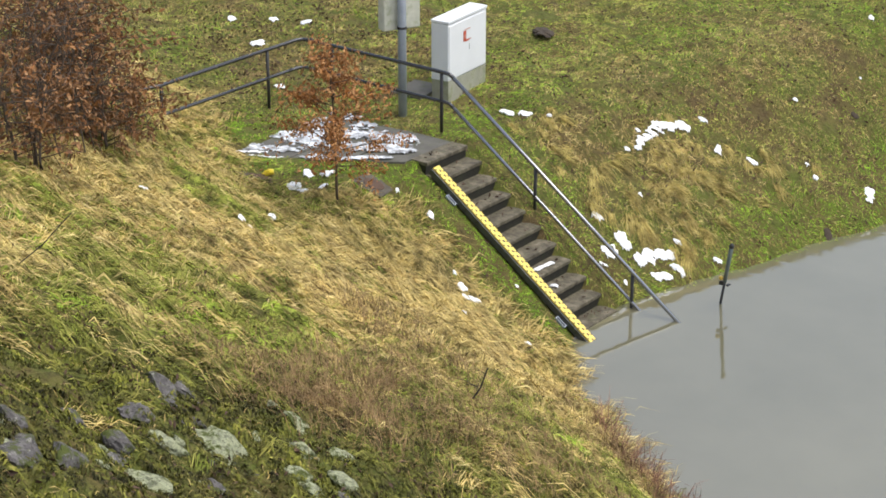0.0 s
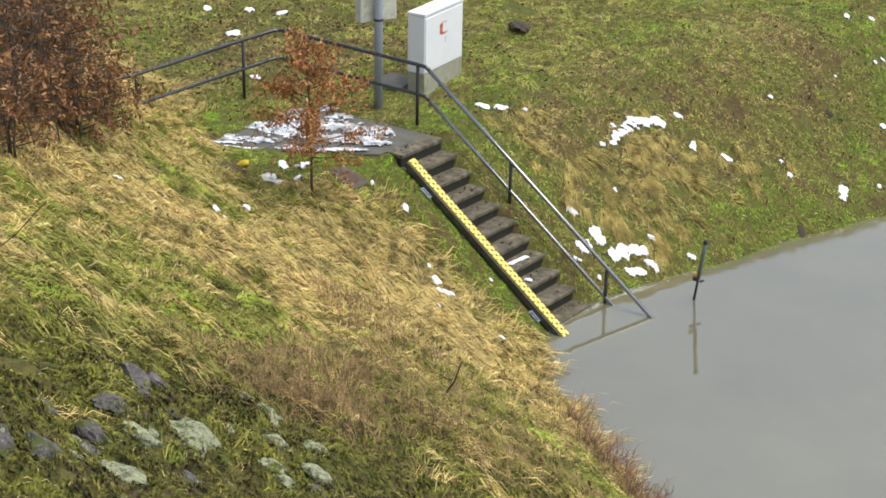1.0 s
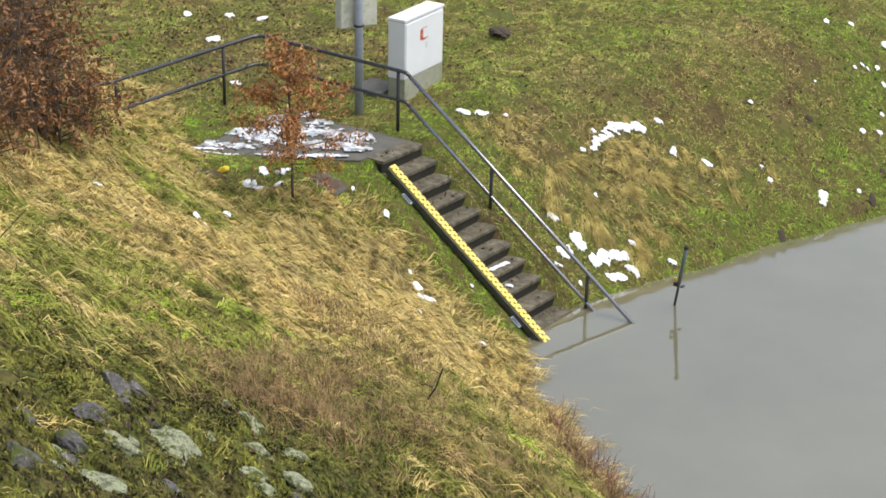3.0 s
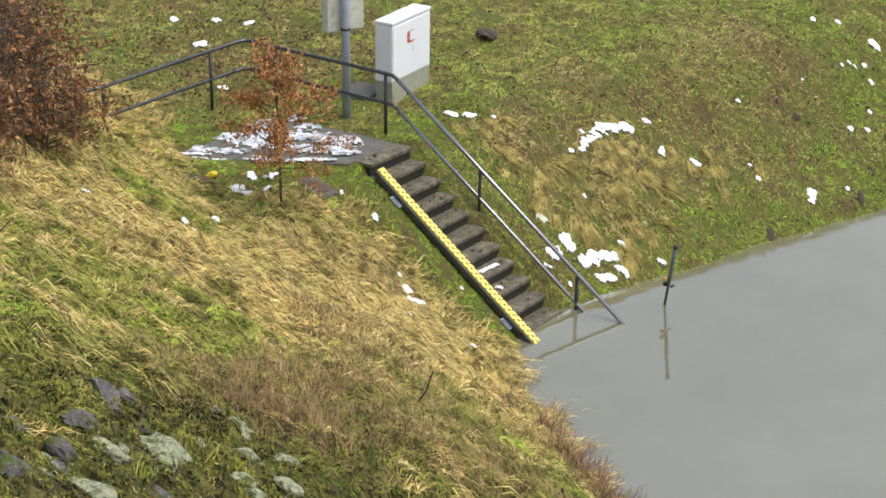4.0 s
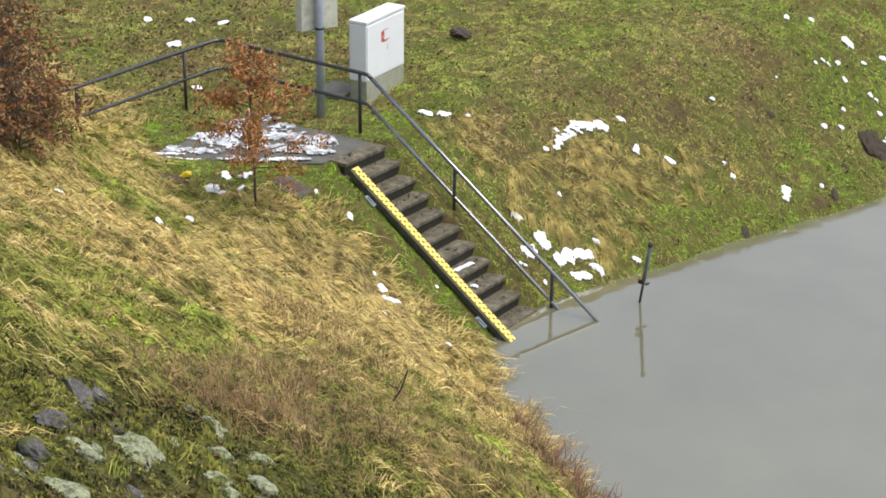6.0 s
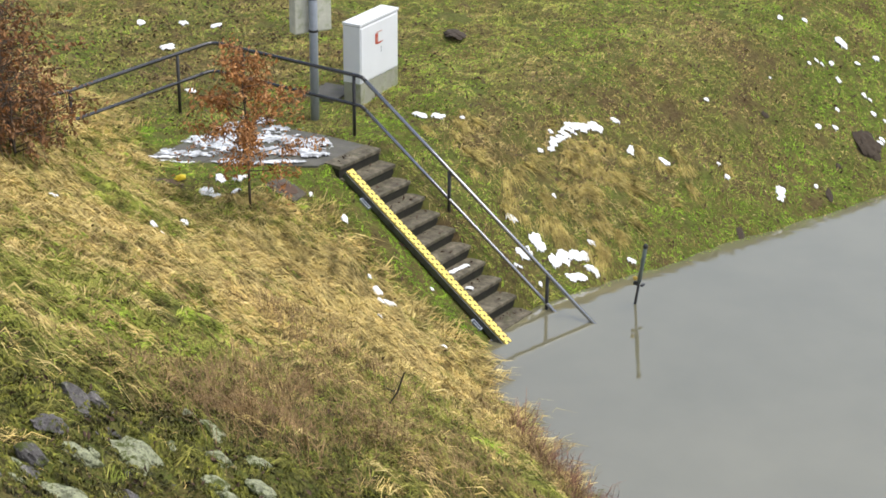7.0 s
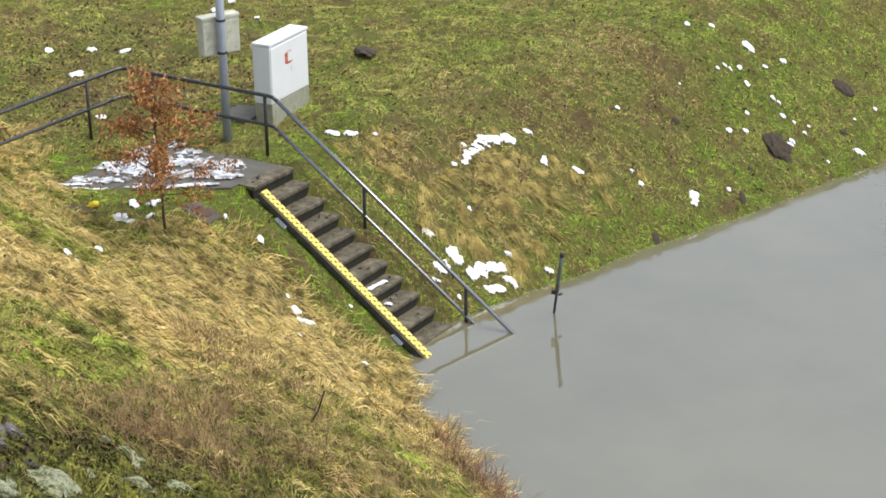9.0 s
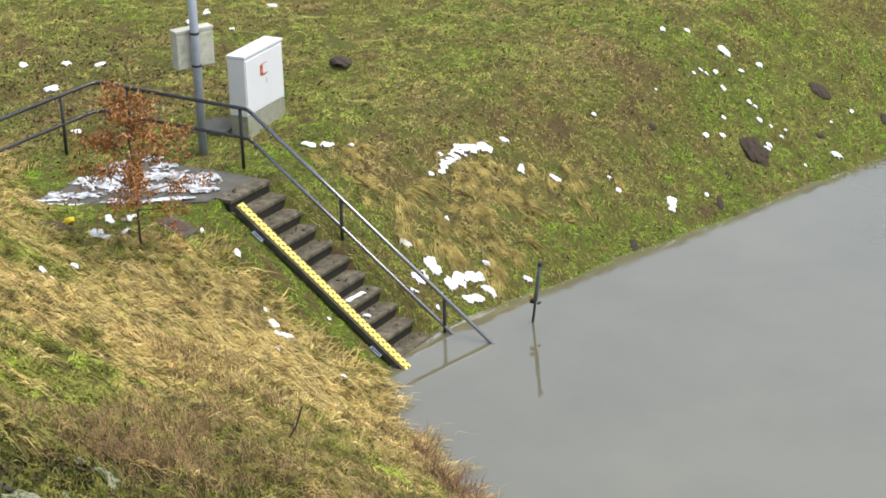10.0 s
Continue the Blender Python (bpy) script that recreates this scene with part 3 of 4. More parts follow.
# ---- leaves and trees ----
def leaf_cloud(centres, rnd, size=0.045):
    """Curled dry leaves, four triangles each."""
    n = len(centres)
    c = np.asarray(centres)
    d = rnd.normal(size=(n, 3))
    d[:, 2] -= 0.6
    d /= np.linalg.norm(d, axis=1)[:, None]
    s = np.cross(d, rnd.normal(size=(n, 3)))
    s /= np.linalg.norm(s, axis=1)[:, None] + 1e-9
    u = np.cross(s, d)
    L = (size * rnd.uniform(0.6, 1.3, n))[:, None]
    wdt = L * rnd.uniform(0.30, 0.5, n)[:, None]
    curl = L * rnd.uniform(0.1, 0.5, n)[:, None]
    v = np.stack([c, c + d * L + s * wdt + u * curl, c + d * L - u * curl * 0.2, c + d * L - s * wdt + u * curl, c + d * 2 * L + u * curl * 0.3], 1)
    base = (np.arange(n) * 5)[:, None]
    tri = np.concatenate([base + np.array(t)[None] for t in ([0, 1, 2], [0, 2, 3], [1, 4, 2], [2, 4, 3])])
    return v.reshape(-1, 3), tri


def beech(name, x, y, height, spread, leaves, seed, label, low=0.3, lean=(0, 0), stems=1, trunk=0.022, size=0.045, top=1.0, foliage=None, bare=0, tuft=0.05):
    rnd = np.random.RandomState(seed)
    foliage = foliage or LEAF
    base = Vector((x, y, gz(x, y) - 0.05))
    ob = tagged(empty(name, base), label, "tree")
    bm_t, bm_b, spots = bmesh.new(), bmesh.new(), []
    for st in range(stems):
        off = Vector((rnd.uniform(-1, 1), rnd.uniform(-1, 1), 0)) * (0.25 if stems > 1 else 0)
        h = height * (1 if st == 0 else rnd.uniform(0.6, 0.95))
        ln = Vector((lean[0] + rnd.uniform(-0.1, 0.1) * stems, lean[1] + rnd.uniform(-0.1, 0.1) * stems, 0))
        pts = [off + ln * (t * t) * h + Vector((rnd.normal(0, 0.012), rnd.normal(0, 0.012), t * h)) for t in np.linspace(0, 1, 9)]
        tube(bm_t, pts, [trunk * (1.15 - 0.95 * t) for t in np.linspace(0, 1, 9)], 8)
        for b in range(int(26 * h / 2.7)):
            t = low + (0.98 - low) * (b + rnd.uniform(0, 1)) / (26 * h / 2.7)
            i = min(int(t * 8), 7)
            p0 = pts[i].lerp(pts[i + 1], t * 8 - i)
            az = b * 2.4 + rnd.uniform(-0.5, 0.5)
            rel = (t - low) / (1 - low)
            reach = spread * (0.25 + 1.1 * math.sin(math.pi * min(1, 0.22 + 0.78 * rel)) ** 0.8) * rnd.uniform(0.55, 1.1) * (1 - 0.35 * rel * top)
            rise = rnd.uniform(0.05, 0.6)
            p1 = p0 + Vector((math.cos(az), math.sin(az), rise)) * reach * 0.55
            p2 = p1 + Vector((math.cos(az + rnd.uniform(-0.5, 0.5)), math.sin(az + rnd.uniform(-0.5, 0.5)), rise * 0.3 - 0.05)) * reach * 0.45
            tube(bm_b, [p0, p1, p2], [0.009, 0.006, 0.003], 5)
            for k in range(3):
                q0 = p0.lerp(p1, rnd.uniform(0.4, 1)) if k < 2 else p1
                q1 = q0 + Vector(rnd.normal(0, 0.16, 3)) * (0.6 + reach)
                tube(bm_b, [q0, q1], [0.004, 0.002], 4)
                for _ in range(int(leaves / (26 * 6) * (0.3 + 0.85 * reach / spread))):
                    q = q0.lerp(q1, rnd.uniform(0.2, 1.1))
                    spots.append(q + Vector(rnd.normal(0, tuft, 3)))
            for _ in range(int(leaves / (26 * 2) * (0.3 + 0.85 * reach / spread))):
                f = rnd.uniform(0.38, 1.05)
                q = p0.lerp(p1, f * 2) if f < 0.5 else p1.lerp(p2, f * 2 - 1)
                spots.append(q + Vector(rnd.normal(0, tuft, 3)))
    # leafless upright shoots
    for _ in range(bare):
        p0 = Vector((rnd.normal(0, 0.35), rnd.normal(0, 0.35), 0.0))
        h = height * rnd.uniform(0.45, 1.0)
        p2 = p0 + Vector((rnd.normal(0, 0.22), rnd.normal(0, 0.22), h))
        p1 = p0.lerp(p2, 0.5) + Vector((rnd.normal(0, 0.05), rnd.normal(0, 0.05), 0))
        tube(bm_b, [p0, p1, p2], [0.010, 0.007, 0.003], 5)
        for _ in range(5):
            q0 = p1.lerp(p2, rnd.uniform(-0.5, 0.95))
            tube(bm_b, [q0, q0 + Vector((rnd.normal(0, 0.16), rnd.normal(0, 0.16), rnd.uniform(0.1, 0.4)))], [0.005, 0.002], 4)
    part("trunk", bm_t, BARK, ob, smooth=True)
    tagged(part("branchwork", bm_b, BARK, ob), kind="stuff")
    v, tri = leaf_cloud(spots, rnd, size)
    crown = new("crown", fast_mesh("crown", v, tri, foliage))
    crown.parent = ob
    tagged(crown, "rust-brown withered leaves", kind="stuff")
    return ob


beech("young_beech", 3.54, -3.18, 2.4, 0.86, 4300, 3, "slender young beech tree holding rust-brown withered leaves", 0.24, size=0.037, top=1.2, foliage=LEAF_ORANGE, tuft=0.06)
BUSHES = [(1.75, -6.25, 2.2, 1.1, 850, 11), (2.55, -7.45, 2.7, 1.0, 650, 12), (1.05, -5.7, 2.4, 1.1, 800, 13), (0.1, -5.2, 2.0, 1.0, 800, 14), (0.6, -7.2, 3.0, 1.1, 700, 15), (3.7, -8.75, 1.3, 0.75, 900, 16), (1.25, -4.85, 1.5, 0.75, 800, 17), (2.1, -6.2, 1.3, 0.8, 900, 18)]
for x, y, hgt, spr, lv, sd in BUSHES:
    tagged(beech("beech_sapling", x, y, hgt, spr, lv, sd, "bushy beech sapling with rust-brown withered leaves and bare shoots", 0.08, stems=3, trunk=0.02, size=0.042, top=0.6, bare=16 if hgt > 1.8 else 3, tuft=0.035), group="beech thicket")


# ---- snow remnants ----
RIGHT = Vector((math.cos(radians(36)), math.sin(radians(36)), 0))
AWAY = Vector((-math.sin(radians(36)), math.cos(radians(36)), 0))


def ragged_sheet(name, spots, thick, material, label, group, base=None, cell=0.014, seed=0, rag=1.0, category="snow", bed=0.012):
    """Melting snow: a thin sheet with a frayed edge over a few overlapping round spots (x, y, half-width, half-depth)."""
    between = [tuple((p + q) / 2 for p, q in zip(a, b)) for a, b in zip(spots, spots[1:])]
    spots = np.asarray(list(spots) + between, float) * np.array([1, 1, 0.82 if len(spots) > 1 else 0.9, 0.50 if len(spots) > 4 else 0.66 if len(spots) > 2 else 0.84])
    u = spots[:, 0] * RIGHT.x + spots[:, 1] * RIGHT.y
    w = spots[:, 0] * AWAY.x + spots[:, 1] * AWAY.y
    m = 1.45
    us = np.arange((u - spots[:, 2] * m).min(), (u + spots[:, 2] * m).max() + cell, cell)
    ws = np.arange((w - spots[:, 3] * m).min(), (w + spots[:, 3] * m).max() + cell, cell)
    U, W = np.meshgrid(us, ws, indexing="ij")
    F = np.full(U.shape, -9.0)
    for k in range(len(spots)):
        F = np.maximum(F, 1 - np.hypot((U - u[k]) / spots[k, 2], (W - w[k]) / spots[k, 3]))
    F = F + 0.10 + rag * (1.5 * (fbm(U * 9 + seed, W * 9, 41) - 0.5) + 0.5 * (vnoise(U * 34, W * 34 + seed, 42) - 0.5))
    X, Y = U * RIGHT.x + W * AWAY.x, U * RIGHT.y + W * AWAY.y
    Z = ground_z(X, Y) + bed if base is None else np.full(X.shape, base)
    swell = np.clip(F * 2.2, 0, 1) ** 0.5
    Z = Z + np.where(F > 0.03, thick * swell * (0.65 + 0.7 * vnoise(U * 18, W * 18, 43)), -0.012 if base is None else -0.002)
    on = F > 0
    quad = on[:-1, :-1] & on[1:, :-1] & on[1:, 1:] & on[:-1, 1:]
    ids = np.arange(U.size).reshape(U.shape)
    a, b, c, d = ids[:-1, :-1][quad], ids[1:, :-1][quad], ids[1:, 1:][quad], ids[:-1, 1:][quad]
    if len(a) < 3:
        return None
    tri = np.concatenate([np.stack([a, b, c], 1), np.stack([a, c, d], 1)])
    used, back = np.unique(tri, return_inverse=True)
    me = fast_mesh(name, np.stack([X, Y, Z], -1).reshape(-1, 3)[used], back.reshape(-1, 3), material)
    me.polygons.foreach_set("use_smooth", np.ones(len(me.polygons), dtype=bool))
    return tagged(new(name, me), label, category, group)


FAR_SNOW = [(5.59, 9.43, 0.05, 0.08), (5.94, 9.77, 0.06, 0.07), (6.64, 9.88, 0.12, 0.11), (7.21, 10.23, 0.08, 0.07), (7.05, 9.75, 0.06, 0.05), (6.55, 8.74, 0.05, 0.05), (6.59, 8.96, 0.05, 0.04),
            (6.68, 9.01, 0.06, 0.06), (6.78, 9.22, 0.05, 0.04), (7.03, 9.00, 0.06, 0.08), (7.50, 9.16, 0.06, 0.05), (7.60, 9.18, 0.04, 0.04), (7.35, 8.34, 0.06, 0.06), (7.80, 8.94, 0.06, 0.06), (7.32, 7.63, 0.06, 0.07), (7.50, 7.92, 0.07, 0.05)]
FAR_SNOW_2 = [(5.86, 6.08, 0.06, 0.05), (8.14, 8.55, 0.06, 0.06), (8.16, 8.45, 0.07, 0.06), (8.22, 8.94, 0.05, 0.04), (8.22, 9.16, 0.04, 0.03), (7.99, 9.00, 0.04, 0.04), (9.04, 9.63, 0.11, 0.08), (8.67, 10.30, 0.04, 0.04),
              (8.83, 10.94, 0.05, 0.05), (6.27, 7.72, 0.04, 0.03), (8.77, 8.81, 0.05, 0.05), (7.91, 6.37, 0.05, 0.05), (-2.39, 5.82, 0.08, 0.19), (-2.35, 5.25, 0.08, 0.12), (-1.62, 6.92, 0.10, 0.20), (-1.38, 5.31, 0.05, 0.08)]
BANK_SNOW = [(6.67, 5.11, 0.08, 0.05), (6.89, 5.00, 0.05, 0.05), (5.87, 6.11, 0.05, 0.05), (4.72, 2.88, 0.05, 0.04), (4.83, 2.40, 0.05, 0.04), (5.19, 4.17, 0.11, 0.04), (5.66, 3.87, 0.07, 0.10), (6.09, 4.28, 0.10, 0.06),
             (6.26, 1.72, 0.08, 0.06), (6.79, 2.06, 0.08, 0.05), (5.36, 0.82, 0.11, 0.06), (3.42, 1.52, 0.12, 0.11), (5.48, 1.81, 0.04, 0.05), (6.20, 0.32, 0.04, 0.05), (5.84, 0.25, 0.10, 0.04)]
NEAR_SNOW = [(5.26, -2.48, 0.07, 0.08), (5.49, -2.52, 0.15, 0.07), (6.60, -2.78, 0.07, 0.08), (4.26, -1.97, 0.06, 0.07), (3.62, -6.87, 0.05, 0.08), (3.95, -5.54, 0.05, 0.07), (4.11, -5.54, 0.04, 0.05), (3.66, -4.65, 0.05, 0.08), (5.59, -1.63, 0.035, 0.04), (5.06, -2.42, 0.03, 0.04), (5.89, -3.27, 0.04, 0.07)]
LEFT_SNOW = [(2.54, -2.70, 0.08, 0.12), (2.81, -2.57, 0.13, 0.13), (2.71, -3.19, 0.12, 0.10), (2.87, -3.15, 0.11, 0.07), (3.03, -2.92, 0.08, 0.07), (-2.12, 1.17, 0.16, 0.15), (-2.20, 2.54, 0.10, 0.16), (-2.72, 2.22, 0.09, 0.17), (-3.37, 1.79, 0.07, 0.14),
             (-0.38, -0.14, 0.09, 0.08), (3.74, -2.09, 0.03, 0.07), (3.76, 1.71, 0.05, 0.06)]
# larger remnants made of several spots
SNOW_CHAINS = [[(4.91, 2.61, 0.08, 0.10), (4.84, 2.81, 0.08, 0.10), (4.88, 3.06, 0.13, 0.09), (4.91, 3.33, 0.21, 0.08), (5.03, 3.53, 0.16, 0.10), (5.09, 3.72, 0.13, 0.11)],
               [(5.75, 0.90, 0.13, 0.13), (5.86, 0.89, 0.10, 0.08)], [(5.78, 0.54, 0.14, 0.14)], [(6.10, 0.91, 0.11, 0.17), (6.15, 1.18, 0.18, 0.09), (6.31, 1.42, 0.09, 0.12)],
               [(6.38, 0.91, 0.13, 0.05), (6.48, 1.08, 0.12, 0.05)], [(6.50, 1.32, 0.11, 0.05), (6.61, 1.33, 0.07, 0.09)], [(3.13, 1.36, 0.08, 0.12), (3.26, 1.33, 0.08, 0.09)], [(7.58, 5.66, 0.10, 0.07), (7.68, 5.50, 0.08, 0.08)]]
SNOW_SPOTS = [[spot] for rows in (FAR_SNOW, FAR_SNOW_2, BANK_SNOW, NEAR_SNOW, LEFT_SNOW) for spot in rows]
for k, spots in enumerate(SNOW_CHAINS + SNOW_SPOTS):
    big = k < len(SNOW_CHAINS)
    lift = 0.045 if spots[0][1] < -1.9 and spots[0][0] > 3.3 else 0.03
    ragged_sheet("snow_patch", spots, lift, SNOW, "ragged remnant of old white snow on the bank" if big else "small remnant of old white snow on the grass", "snow remnants", seed=k * 7.3, rag=0.85 if big else 0.8, bed=0.055 if spots[0][1] < -1.9 and spots[0][0] > 3.3 else 0.014)
# thin wet snow on the slabs, frayed into streaks
for k, (spots, material) in enumerate([([(1.15, -2.80, 0.30, 0.09), (1.62, -2.55, 0.34, 0.08), (0.80, -2.62, 0.20, 0.08)], SNOW), ([(0.75, -2.40, 0.20, 0.10), (1.15, -2.42, 0.42, 0.16), (1.55, -2.15, 0.34, 0.20)], SLUSH),
                                       ([(2.15, -2.12, 0.26, 0.14), (2.50, -1.95, 0.30, 0.10), (2.85, -1.62, 0.32, 0.10)], SLUSH), ([(1.10, -1.60, 0.34, 0.30), (1.75, -1.60, 0.46, 0.32), (1.20, -0.95, 0.24, 0.36)], SLUSH),
                                       ([(2.40, -1.35, 0.50, 0.32), (2.90, -1.10, 0.32, 0.28), (2.65, -0.72, 0.34, 0.30), (2.00, -0.95, 0.34, 0.34)], SLUSH), ([(0.95, -0.35, 0.16, 0.20), (1.85, -0.50, 0.30, 0.14)], SLUSH)]):
    ragged_sheet("slush_patch", spots, 0.014, material, "thin wet snow melting on concrete slabs", "slush on the landing", 2.012 + 0.003 * (k % 3), 0.02, k * 5.1, 1.15)
for k, y, w in [(2, -1.13, 0.05), (4, -1.10, 0.06), (5, -1.12, 0.08), (6, -1.05, 0.04), (7, -0.75, 0.25), (8, -0.85, 0.10)]:
    cx, n = NOSE_X + k * GOING - 0.16, max(1, int(w / 0.06))
    ragged_sheet("snow_patch", [(cx + 0.01 * j, y + (2 * j - n + 1) * 0.055, 0.07, 0.07) for j in range(n)], 0.03, SNOW, "bit of old snow lying on a stair tread", "snow remnants", NOSE_Z - k * RISE + 0.004, 0.012, k * 3.7, 0.6)


# ---- bare earth heaps ----
def mound(x, y, a, b, seed):
    bm, under = bmesh.new(), local_plane(x, y)
    bmesh.ops.create_icosphere(bm, subdivisions=3, radius=1.0)
    for v in bm.verts:
        n = noise.noise(v.co * 2.3 + Vector((seed, 0, 0))) * 0.35 + noise.noise(v.co * 6 + Vector((0, seed, 0))) * 0.22
        p = v.co * (1 + n)
        q = RIGHT * (p.x * a) + AWAY * (p.y * b)
        v.co = (x + q.x, y + q.y, under(x + q.x, y + q.y) + 0.02 + max(p.z, -0.4) * min(a, b) * 0.32)
    return tagged(part("earth_mound", bm, EARTH), "low heap of dark freshly dug earth in the turf", "molehill", "molehills")


for k, (x, y, a, b) in enumerate([(8.23, 10.80, 0.21, 0.15), (8.05, 8.16, 0.24, 0.25), (6.62, 6.89, 0.07, 0.06), (8.65, 9.84, 0.09, 0.05), (7.92, 7.23, 0.05, 0.05), (9.35, 11.35, 0.08, 0.13), (1.43, 4.84, 0.20, 0.36), (7.56, 4.27, 0.07, 0.11), (8.15, 6.42, 0.06, 0.13)]):
    mound(x, y, a, b, k + 3)


# ---- riprap stones on the embankment ----
def stone(x, y, a, b, seed, material, label):
    bm, under = bmesh.new(), local_plane(x, y, 0.5)
    bmesh.ops.create_icosphere(bm, subdivisions=3, radius=1.0)
    for v in bm.verts:
        p = v.co.copy()
        for k in range(7):
            nrm = Vector((noise.noise(Vector((seed * 3.1, k * 5.7, 1.3))), noise.noise(Vector((seed * 1.7, k * 2.9, 7.7))), noise.noise(Vector((k * 3.3, seed * 2.2, 4.4))) + 0.1)).normalized()
            d = p.dot(nrm)
            if d > 0.62:
                p -= nrm * (d - 0.62) * 0.97
        p *= 1 + 0.16 * noise.noise(v.co * 3 + Vector((seed, seed, 0))) + 0.09 * noise.noise(v.co * 9)
        q = RIGHT * (p.x * a * 1.02) + AWAY * (p.y * b * 0.95)
        v.co = (x + q.x, y + q.y, under(x + q.x, y + q.y) - 0.025 + p.z * min(a, b) * 0.85)
    return tagged(part("stone", bm, material), label, "stone", "riprap stones")


for k, (x, y, a, b) in enumerate([(9.62, -11.61, 0.27, 0.38), (10.06, -12.75, 0.24, 0.32), (9.15, -10.14, 0.18, 0.20), (9.75, -10.68, 0.14, 0.15), (9.70, -10.16, 0.18, 0.17), (10.05, -11.07, 0.17, 0.16), (10.16, -10.61, 0.15, 0.18),
                                  (9.55, -12.12, 0.18, 0.12), (9.60, -12.88, 0.09, 0.12), (8.82, -10.09, 0.10, 0.11), (9.48, -11.00, 0.07, 0.14), (10.23, -11.79, 0.09, 0.11), (10.30, -11.13, 0.12, 0.12)]):
    stone(x, y, a, b, k + 1, LICHEN, "embankment stone covered with pale green lichen")
for k, (x, y, a, b) in enumerate([(9.07, -12.05, 0.16, 0.25), (9.81, -13.80, 0.16, 0.30), (9.87, -13.43, 0.18, 0.34), (9.76, -12.89, 0.13, 0.20), (8.68, -11.39, 0.16, 0.18), (8.59, -11.03, 0.14, 0.16), (10.15, -12.16, 0.14, 0.22),
                                  (9.54, -12.66, 0.14, 0.14), (8.98, -11.51, 0.16, 0.12), (9.37, -13.57, 0.13, 0.12), (9.17, -12.79, 0.11, 0.12)]):
    stone(x, y, a, b, k + 21, STONE, "dark grey embankment stone sunk in moss and grass")


rnd_s = random.Random(77)
for k in range(46):
    x, y = 9.75 + rnd_s.gauss(0, 0.40), -11.9 + rnd_s.gauss(0, 1.15)
    a = rnd_s.uniform(0.035, 0.085)
    stone(x, y, a, a * rnd_s.uniform(0.8, 1.5), k + 60, LICHEN if rnd_s.random() < 0.6 else STONE, "small embankment stone half sunk in moss")


# ---- crumpled yellow plastic on the cover ----
bm = bmesh.new()
bmesh.ops.create_icosphere(bm, subdivisions=3, radius=1.0)
for v in bm.verts:
    n = noise.noise(v.co * 2.6) * 0.5 + noise.noise(v.co * 6) * 0.25
    p = v.co * (1 + n)
    q = RIGHT * (p.x * 0.07 + 0.035 * p.z) + AWAY * (p.y * 0.04)
    v.co = (2.20 + q.x, -3.17 + q.y, gz(2.2, -3.17) + 0.05 + p.z * 0.05)
tagged(part("plastic_bag", bm, RAG), "crumpled bright yellow plastic on a concrete shaft cover", "litter")


# ---- bare sticks ----
def stick(x, y, tip, twigs, seed, label, r=0.012):
    rnd = random.Random(seed)
    z = gz(x, y)
    bm = bmesh.new()
    p0, p1 = Vector((x, y, z - 0.05)), Vector(tip) + Vector((x, y, z))
    mid = p0.lerp(p1, 0.5) + Vector((0.02, 0.02, -0.02))
    tube(bm, [p0, mid, p1], [r, r * 0.9, r * 0.7], 7)
    for k in range(twigs):
        a = p0.lerp(p1, 0.35 + 0.65 * rnd.random())
        e = a + Vector((rnd.uniform(-1, 1), rnd.uniform(-1, 1), rnd.uniform(-0.3, 0.5))) * 0.28
        tube(bm, [a, a.lerp(e, 0.5) + Vector((0, 0, 0.03)), e], [r * 0.4, r * 0.3, r * 0.15], 5)
    return tagged(part("bare_stick", bm, TWIG), label, "stick")


stick(8.28, -6.30, (0.17, 0.13, 0.42), 4, 4, "dark bare broken stem with fine twigs in dead grass", 0.012)
stick(6.32, -11.15, (0.45, 0.50, 0.55), 4, 5, "thin bare leafless branch leaning over the grass", 0.006)


# ---- grass ----
def scatter(n, rnd):
    """Points on the visible land."""
    x, y = rnd.uniform(-8.5, 12.0, n), rnd.uniform(-16, 17.0, n)
    keep = ((x + 4.4) * 0.80 + (y + 2.6) > -1.6) & (y < 6.2 + 0.717 * (x + 6.4))
    x, y = x[keep], y[keep]
    keep = ground_z(x, y) > -0.04
    keep &= ~((x > 3.2) & (np.abs(y + 0.74) < 0.53) & (x < 7)) & ~((x > 3.75) & (np.abs(y + 1.31) < 0.10) & (x < 7))
    fray = 0.16 * (vnoise(x * 7, y * 7, 8) - 0.35)
    keep &= ~((y > -3.02 + 0.70 * (x - 1.1) + fray) & (y < -0.24 - fray) & (x > 0.95 + fray) & (x < 3.34))
    keep &= vnoise(x * 3.6, y * 3.6, 77) * (0.6 + 0.8 * vnoise(x * 11, y * 11, 78)) > np.where(y < -1.6, 0.19 - 0.12 * bump(x, y, 9.3, -12.0, 2.8), 0.13)
    keep &= ~((np.abs(x - 1.42) < 0.3) & (np.abs(y - 1.25) < 0.36))
    keep &= ~((np.hypot(x - 3.43, y + 2.26) < 0.12 + 0.2 * vnoise(x * 6, y * 6, 9)))
    keep &= ~((np.hypot(x - 2.22, y + 3.36) < 0.14 + 0.2 * vnoise(x * 6, y * 6, 9)))
    for px, py, a, b in [spot for spots in SNOW_CHAINS + SNOW_SPOTS for spot in spots]:
        near = np.nonzero((np.abs(x - px) < 0.3) & (np.abs(y - py) < 0.3))[0]
        u, w = (x[near] - px) * RIGHT.x + (y[near] - py) * RIGHT.y, (x[near] - px) * AWAY.x + (y[near] - py) * AWAY.y
        keep[near[np.hypot(u / a, w / b) < 0.85]] = False
    return x[keep], y[keep]


